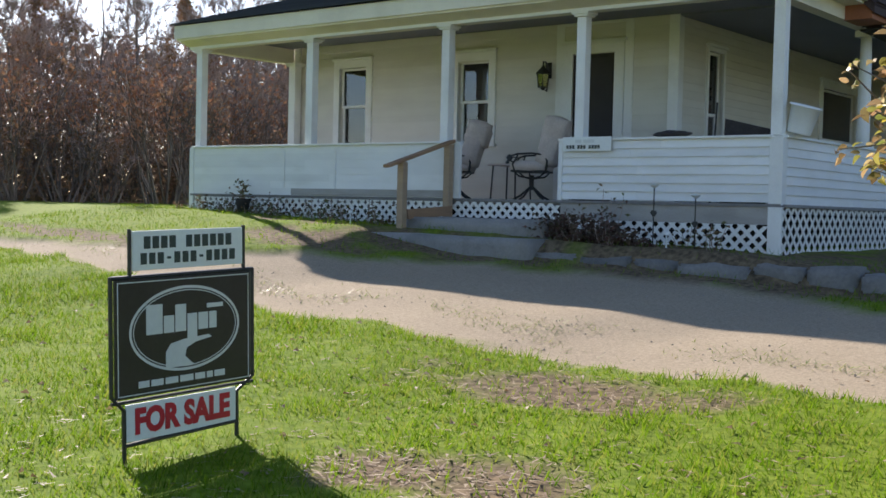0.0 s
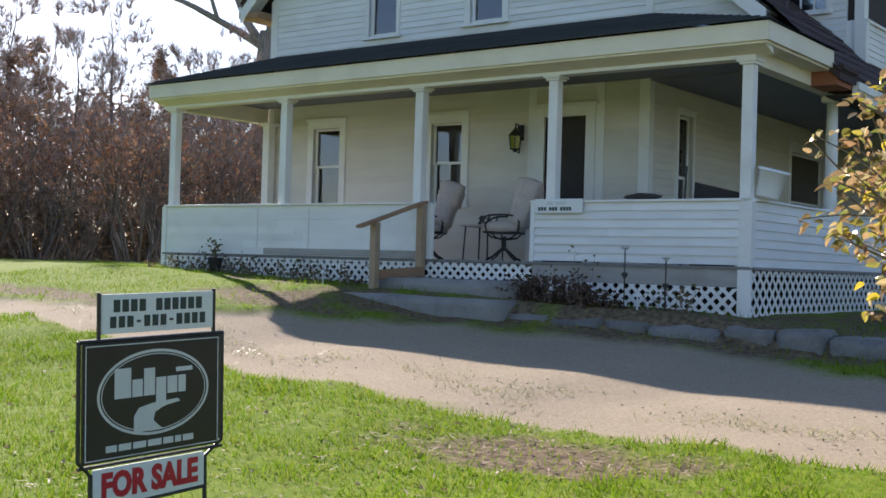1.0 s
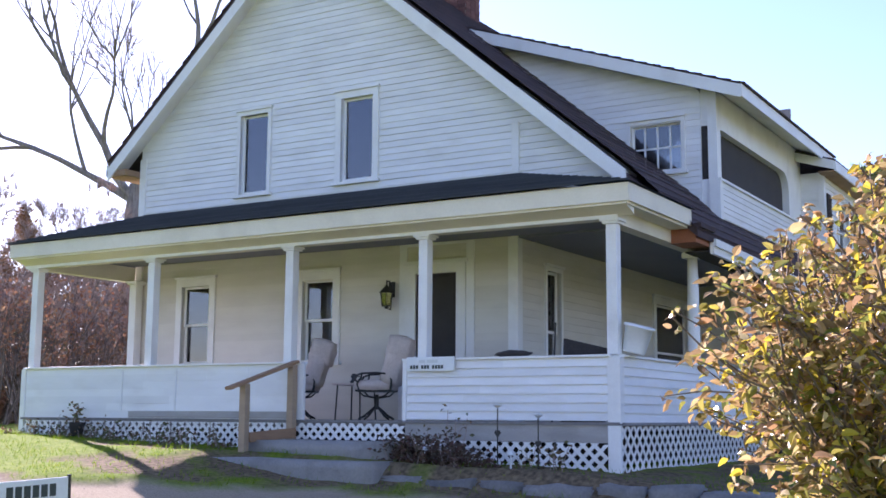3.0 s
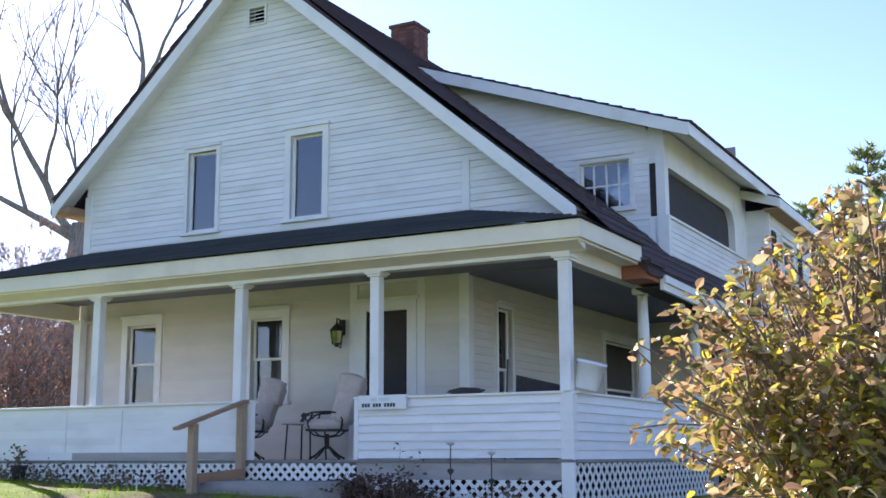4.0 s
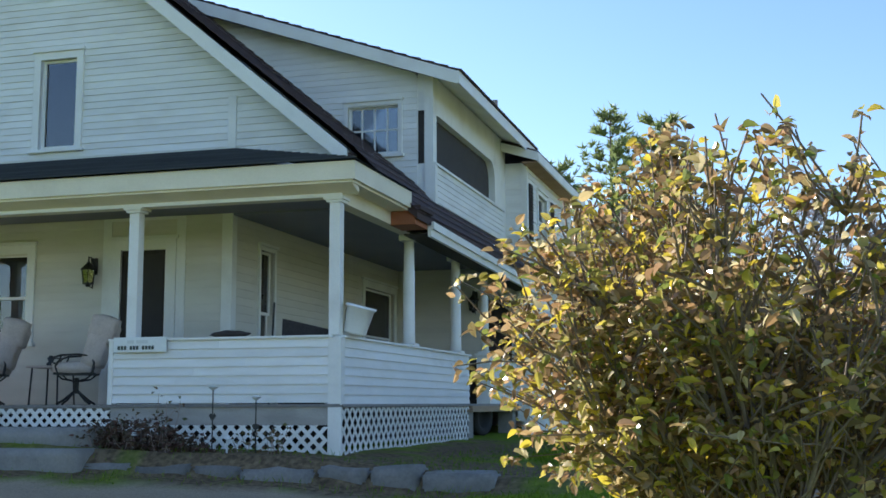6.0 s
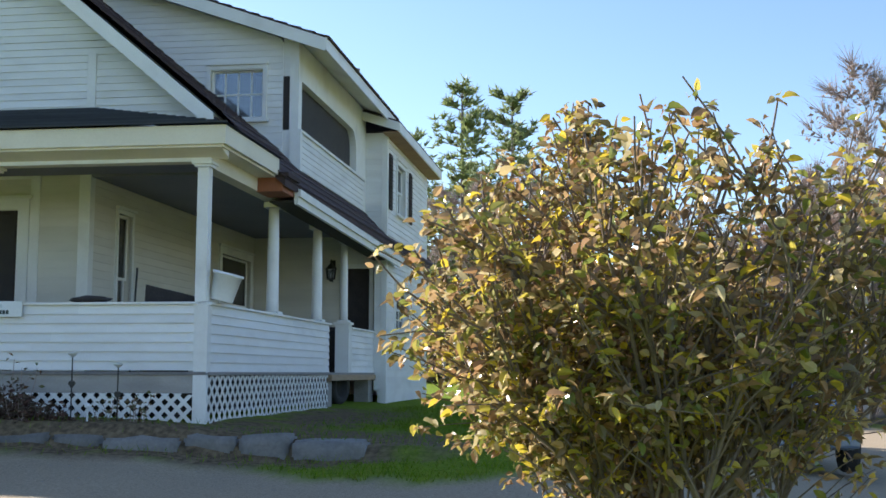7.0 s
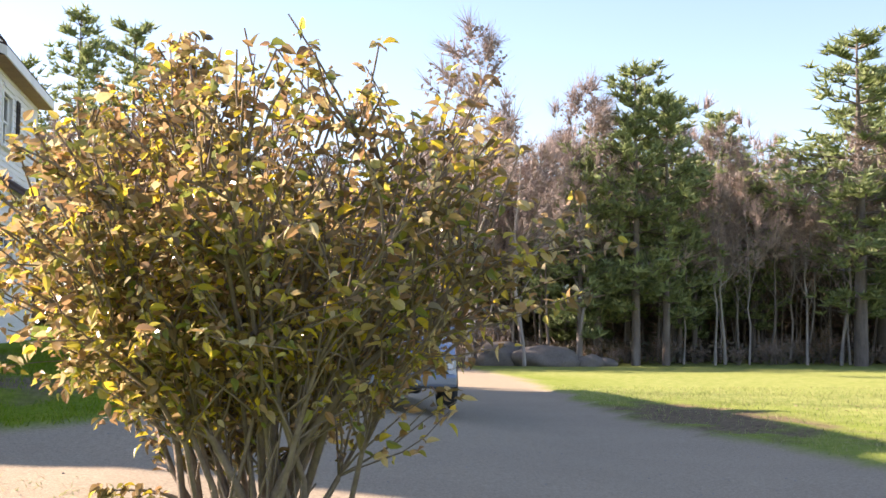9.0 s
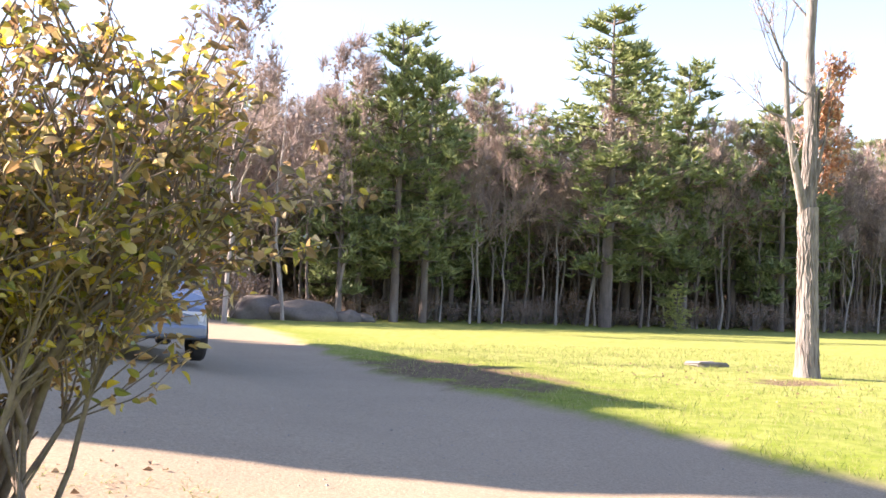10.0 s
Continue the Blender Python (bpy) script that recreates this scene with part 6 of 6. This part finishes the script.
# ---- grass: blades where the lawn is near ----
def lawn(name, x0, x1, y0, y1, count, tall, mat, label, seed, dry=False):
    r = random.Random(seed)
    g = Mesh()
    made = 0
    for k in range(count):
        x, y = r.uniform(x0, x1), y0 + (y1 - y0) * r.random() ** 1.35
        if gravel_at(x, y) > 0.45:
            continue
        b = bare_at(x, y)
        if (b > 0.3 and r.random() < 0.8) != dry and not (dry and r.random() < 0.12):
            continue
        z = lift(x, y) - 0.05 * gravel_at(x, y) - 0.012
        tuft = 0.65 + 0.7 * max(0, noise.noise((x * 1.7, y * 1.7, 4)) + 0.3)
        if dry:
            a = r.uniform(0, 6.28)
            d = Vector((math.cos(a), math.sin(a), r.uniform(-0.1, 0.25))).normalized()
            g.blade(Vector((x, y, z + 0.025)), d, Vector((0, 0, 1)), r.uniform(0.04, 0.11), r.uniform(0.006, 0.02))
        else:
            d = Vector((r.gauss(0, 0.42), r.gauss(0, 0.42), 1)).normalized()
            g.blade(Vector((x, y, z)), d, Vector((d.y + 0.2, -d.x, 0.1)), tall * tuft * r.uniform(0.5, 1.2), 0.009)
    return tagged(g.done(name, mat), label, "grass", kind="stuff")


lawn("grass", -15.5, 4.5, 1.9, 9.8, 235000, 0.075, GRASSBLADE, "short green lawn grass beside the road", 1)
lawn("grass", -16, -4.0, 9.5, 14.4, 26000, 0.08, GRASSBLADE, "grass strip before the porch", 2)
lawn("grass", 3.0, 18, 8, 26, 45000, 0.09, FIELDBLADE, "lawn grass under the oak", 3)
lawn("dry_grass", -6, 0.5, 4.0, 8.9, 12000, 0.05, STRAW, "dry grass and dead leaves on worn ground", 4, True)


def litter(x0, x1, y0, y1, count, seed, label):
    r = random.Random(seed)
    g = Mesh()
    for k in range(count):
        x, y = r.uniform(x0, x1), r.uniform(y0, y1)
        a = r.uniform(0, 6.28)
        g.leaf(Vector((x, y, lift(x, y) + 0.016 - 0.05 * gravel_at(x, y))), Vector((math.cos(a), math.sin(a), r.uniform(-0.2, 0.3))).normalized(), any_dir(r, 0.4, 1), r.uniform(0.03, 0.07), r.uniform(0.02, 0.045), 0.3)
    return tagged(g.done("fallen_leaves", STRAW), label, "leaves", kind="stuff")


litter(-9, 1, 3, 9, 420, 5, "scattered dry leaves on the lawn")
litter(8, 14, 12, 19, 260, 6, "dry leaves fallen under the oak")
r = random.Random(23)
g = Mesh()
for k in range(5200):
    x = r.uniform(-14, 1.0)
    y = between(NEAR_EDGE, x) + 0.95 + r.gauss(0, 0.28)
    if noise.noise((x * 1.1, y * 1.6, 12)) < -0.05:
        continue
    a = r.uniform(0, 6.28)
    w = Vector((math.cos(a), math.sin(a), r.uniform(0.0, 0.7))).normalized()
    g.blade(Vector((x, y, lift(x, y) - 0.045)), w, Vector((0.1, 0.1, 1)), r.uniform(0.03, 0.09), r.uniform(0.005, 0.012))
tagged(g.done("track_grass", FIELDBLADE), "thin dry grass between the wheel tracks", "grass", kind="stuff")
r = random.Random(19)
g = Mesh()
for k in range(900):
    x, y = r.uniform(-13, 6), r.uniform(7, 13)
    if gravel_at(x, y) < 0.7:
        continue
    s = r.uniform(0.004, 0.015)
    z = lift(x, y) - 0.05
    b = len(g.v)
    for dx, dy, dz in ((1, 0, 0), (-0.5, 0.8, 0), (-0.5, -0.8, 0), (0, 0, 0.8)):
        g.v.append((x + dx * s, y + dy * s, z + dz * s + 0.005))
    g.f += [(b, b + 1, b + 3), (b + 1, b + 2, b + 3), (b + 2, b, b + 3)]
tagged(g.done("pebbles", GRIT), "loose pebbles along the gravel drive", "pebbles", kind="stuff")


# ---- flower beds along the porch ----
def bed_plant(name, x, y, z, tall, wide, mat, label, seed, leaves=120, stems=10, group=""):
    r = random.Random(seed)
    t = thing(name, label, "plant", (x, y, z), group)
    wood, lf = Mesh(), Mesh()
    for k in range(stems):
        d = Vector((r.gauss(0, 0.35 * wide / tall), r.gauss(0, 0.25), 1)).normalized()
        p = Vector((r.uniform(-0.3, 0.3) * wide, r.uniform(-0.15, 0.15), -0.05))
        pts = [p]
        ln = tall * r.uniform(0.6, 1.1)
        for g in range(4):
            d = (d + any_dir(r) * 0.22).normalized()
            pts.append(pts[-1] + d * ln / 4)
        wood.limb(pts, [0.007, 0.006, 0.005, 0.004, 0.003], 4)
        for g in range(leaves // stems):
            u = pts[r.randint(1, 4)] + any_dir(r) * 0.05
            lf.leaf(u, any_dir(r, -0.6, 0.6), any_dir(r, 0, 1), r.uniform(0.04, 0.09), r.uniform(0.025, 0.05))
    wood.done("stem_mass", TWIG, t)
    lf.done("foliage", mat, t)
    return t


bed_plant("garden_shrub", -7.35, 14.0, -0.05, 0.55, 1.1, SHRUBRED, "sprawling dull red and green shrub beside the steps", 1, 3200, 80)
bed_plant("garden_shrub", -6.7, 13.95, -0.05, 0.45, 0.8, SHRUBRED, "low twiggy shrub against the lattice", 2, 1300, 50)
bed_plant("tall_weed", -7.2, 14.2, 0.0, 0.78, 0.9, WEED, "thin arching weeds beside the railing", 3, 70, 9)
bed_plant("tall_weed", -5.7, 14.25, -0.05, 0.62, 0.3, WEED, "upright dry garden weed before the lattice", 4, 70, 5)
bed_plant("tall_weed", -5.95, 14.2, -0.05, 0.45, 0.3, WEED, "short green weed before the lattice", 5, 60, 5)
for k in range(14):
    x = -14.9 + k * 0.36
    bed_plant("bed_weed", x, 14.05 + 0.12 * (k % 3), lift(x, 14) - 0.02, 0.2 + 0.1 * ((k * 7) % 3), 0.35, WEED, "low green weeds along the porch foot", 30 + k, 70, 8, "weeds along the porch")
hp = thing("plant_pot", "dark pot with withered plant before the lattice", "pot", (-13.8, 14.36, lift(-13.8, 14.3)))
part("pot", lathe(bmesh.new(), [(0.08, 0), (0.12, 0.20), (0.13, 0.22), (0.11, 0.22)], sides=14), DARKTHING, hp, smooth=True)
w = Mesh()
q = random.Random(8)
for k in range(60):
    w.leaf(Vector((q.gauss(0, 0.05), q.gauss(0, 0.05), 0.2 + q.random() * 0.3)), any_dir(q, -0.3, 0.9), any_dir(q), q.uniform(0.05, 0.1), 0.04)
w.done("withered_foliage", WEED, hp)


def garden_stake(x, y, tall):
    s = thing("garden_stake", "thin dark iron garden stake with ornament head", "garden stake", (x, y, lift(x, y)), "stakes in the flower bed")
    part("rod", tube(bmesh.new(), [(0, 0, -0.05), (0, 0, tall)], 0.008, 6), IRON, s)
    bm = lathe(bmesh.new(), [(0.01, tall - 0.03), (0.05, tall), (0.055, tall + 0.012), (0.01, tall + 0.03)], sides=10)
    part("head", bm, SIGNGREY, s, "pale saucer-shaped head")
    bm = bmesh.new()
    prism(bm, [(0, tall - 0.38), (0.045, tall - 0.32), (0.022, tall - 0.29), (0, tall - 0.31), (-0.022, tall - 0.29), (-0.045, tall - 0.32)], "y", -0.006, 0.006)
    part("heart", bm, IRON, s)
    return s


garden_stake(-6.40, 14.18, 0.70)
garden_stake(-5.87, 14.2, 0.60)
for x, y in ((-6.1, 13.95), (-7.25, 13.9), (-10.9, 13.75)):
    g = thing("solar_light", "little white garden light on a spike", "garden light", (x, y, lift(x, y)), "lights in the flower bed")
    part("spike", tube(bmesh.new(), [(0, 0, -0.05), (0, 0, 0.13)], 0.012, 6), SIGNGREY, g)
    part("cap", lathe(bmesh.new(), [(0.02, 0.13), (0.035, 0.14), (0.03, 0.17), (0.005, 0.18)], sides=10), PLASTIC, g)


# ---- parked car, beyond the lilac ----
def make_car():
    c = thing("parked_car", "blue-grey sedan parked on the shaded gravel", "car", (0, 0, 0))
    # stations along the length: (y, half width, sill, belt, roof half width, roof height)
    st = [(0.0, 0.70, 0.45, 0.72, 0.55, 0.74), (0.06, 0.80, 0.33, 0.86, 0.66, 0.90), (0.35, 0.86, 0.27, 0.95, 0.68, 1.00), (0.75, 0.88, 0.26, 0.96, 0.66, 1.03), (1.30, 0.89, 0.25, 0.96, 0.58, 1.38), (2.0, 0.89, 0.25, 0.95, 0.60, 1.44), (2.6, 0.89, 0.25, 0.94, 0.58, 1.40), (3.35, 0.88, 0.26, 0.92, 0.66, 1.00), (4.0, 0.86, 0.28, 0.82, 0.68, 0.88), (4.45, 0.78, 0.32, 0.68, 0.58, 0.74), (4.55, 0.66, 0.42, 0.60, 0.50, 0.64)]
    bm = bmesh.new()
    rings = []
    for y, w, lo, belt, rw, rh in st:
        rings.append([bm.verts.new((sx * a, y, z)) for sx, a, z in ((-1, w * 0.92, lo), (-1, w, lo + (belt - lo) * 0.45), (-1, w * 0.97, belt), (-1, rw, rh - 0.02), (-1, rw * 0.6, rh + 0.015), (1, rw * 0.6, rh + 0.015), (1, rw, rh - 0.02), (1, w * 0.97, belt), (1, w, lo + (belt - lo) * 0.45), (1, w * 0.92, lo))])
    for r0, r1 in zip(rings, rings[1:]):
        for i in range(10):
            j = (i + 1) % 10
            bm.faces.new((r0[i], r0[j], r1[j], r1[i]))
    bm.faces.new(rings[0][::-1])
    bm.faces.new(rings[-1])
    part("body", bm, CARPAINT, c, smooth=False)
    def pane(name, pts):
        b = bmesh.new()
        b.faces.new([b.verts.new(p) for p in pts])
        bmesh.ops.solidify(b, geom=b.faces[:], thickness=0.008)
        part(name, b, BLACK, c, "dark car window")
    pane("rear_window", [(-0.56, 0.80, 1.045), (0.56, 0.80, 1.045), (0.50, 1.27, 1.37), (-0.50, 1.27, 1.37)])
    pane("windscreen", [(-0.52, 2.66, 1.40), (0.52, 2.66, 1.40), (0.60, 3.28, 1.05), (-0.60, 3.28, 1.05)])
    for s in (-1, 1):
        pane("side_window", [(s * 0.855, 0.98, 0.99), (s * 0.855, 3.1, 0.97), (s * 0.625, 2.62, 1.36), (s * 0.635, 1.4, 1.36)])
        part("tail_light", box(bmesh.new(), *sorted((s * 0.52, s * 0.80)), -0.004, 0.08, 0.66, 0.82, bevel=0.01), REDLENS, c)
        part("headlight", box(bmesh.new(), *sorted((s * 0.45, s * 0.72)), 4.42, 4.54, 0.54, 0.66, bevel=0.01), LENS, c)
        part("mirror", box(bmesh.new(), *sorted((s * 0.90, s * 1.06)), 2.75, 2.85, 0.95, 1.06, bevel=0.02), CARPAINT, c)
        for y in (0.85, 3.65):
            w = new("wheel")
            w.parent = c
            w.location = (s * 0.80, y, 0.31)
            w.rotation_euler = (0, math.pi / 2, 0)
            part("tyre", lathe(bmesh.new(), [(0.2, -0.1), (0.29, -0.1), (0.315, -0.06), (0.315, 0.06), (0.29, 0.1), (0.2, 0.1)], sides=24), RUBBER, w)
            part("rim", lathe(bmesh.new(), [(0.05, -0.085), (0.2, -0.09), (0.2, 0.09), (0.05, 0.085)], sides=16), CHROME, w)
    part("rear_bumper", box(bmesh.new(), -0.80, 0.80, -0.06, 0.10, 0.36, 0.54, bevel=0.04), CARPAINT, c)
    part("front_bumper", box(bmesh.new(), -0.76, 0.76, 4.48, 4.62, 0.34, 0.50, bevel=0.04), CARPAINT, c)
    part("plate", box(bmesh.new(), -0.16, 0.16, -0.07, -0.061, 0.58, 0.68), SIGNWHITE, c)
    return c


car = make_car()
car.matrix_basis = pose(1.6, 20.6, lift(1.6, 18.4) - 0.03, -0.6, -1.2, 180)

# boulders and brush pile at the end of the drive
for k, (x, y, sx, sy, sz) in enumerate(((11.6, 46, 1.5, 1.0, 0.6), (9.9, 46.6, 1.0, 0.9, 0.7), (13.3, 45.8, 0.55, 0.5, 0.36), (14.0, 46.2, 0.5, 0.4, 0.26))):
    bm = bmesh.new()
    bmesh.ops.create_icosphere(bm, subdivisions=4, radius=1)
    for v in bm.verts:
        q = v.co * (1 + 0.2 * noise.noise(v.co * 1.4 + Vector((k * 5, 0, 0))) + 0.05 * noise.noise(v.co * 5))
        v.co = (q.x * sx, q.y * sy, q.z * sz)
    b = part("boulder", bm, BOULDER, None, smooth=True)
    tagged(b, "grey weathered boulder at the end of the drive", "boulder", "boulders by the drive")
    b.location = (x, y, lift(x, y) + sz * 0.35)
for k, (x, y) in enumerate(((6.2, 43.5), (4.6, 42), (8.0, 44.4), (9.8, 47.5), (7.2, 46), (5.4, 45))):
    plant(shrubs[(k + 1) % 3], x, y, 0.9, k * 77)
flat = rough_block("flat_stone", 11.0, 11.6, 18.4, 18.9, -0.72, -0.6, STONE, None, 71, 0.03, 0.03)
tagged(flat, "pale flat stone lying in the field grass", "stone")

# weathered board fence at the edge of the left-hand wood
fence = thing("board_fence", "weathered brown board fence before the wood", "fence", (0, 0, 0))
for k in range(12):
    y = 13.2 + k * 0.15
    part("board", box(bmesh.new(), -22.62, -22.59, y, y + 0.138, lift(-22.6, y) - 0.1, lift(-22.6, y) + 0.95 + 0.03 * ((k * 5) % 3)), RAW, fence)
part("fence_rail", boxes((-22.66, -22.622, 13.1, 15.1, 0.65, 0.74)), RAW, fence)

tyre = thing("discarded_car_wheel", "old black rubber wheel leaning under the side porch", "wheel", (0, 0, 0))
part("tread", lathe(bmesh.new(), [(0.19, -0.09), (0.29, -0.10), (0.32, -0.05), (0.32, 0.05), (0.29, 0.10), (0.19, 0.09), (0.17, 0.0)], sides=28), RUBBER, tyre, smooth=True)
tyre.matrix_basis = pose(-5.25, 22.1, lift(-5.25, 22.1) + 0.30, 90, 0, 75)
lawn("grass", -4.2, 0.2, 11.8, 24, 22000, 0.10, GRASSBLADE, "shaded grass beside the side porch", 8)
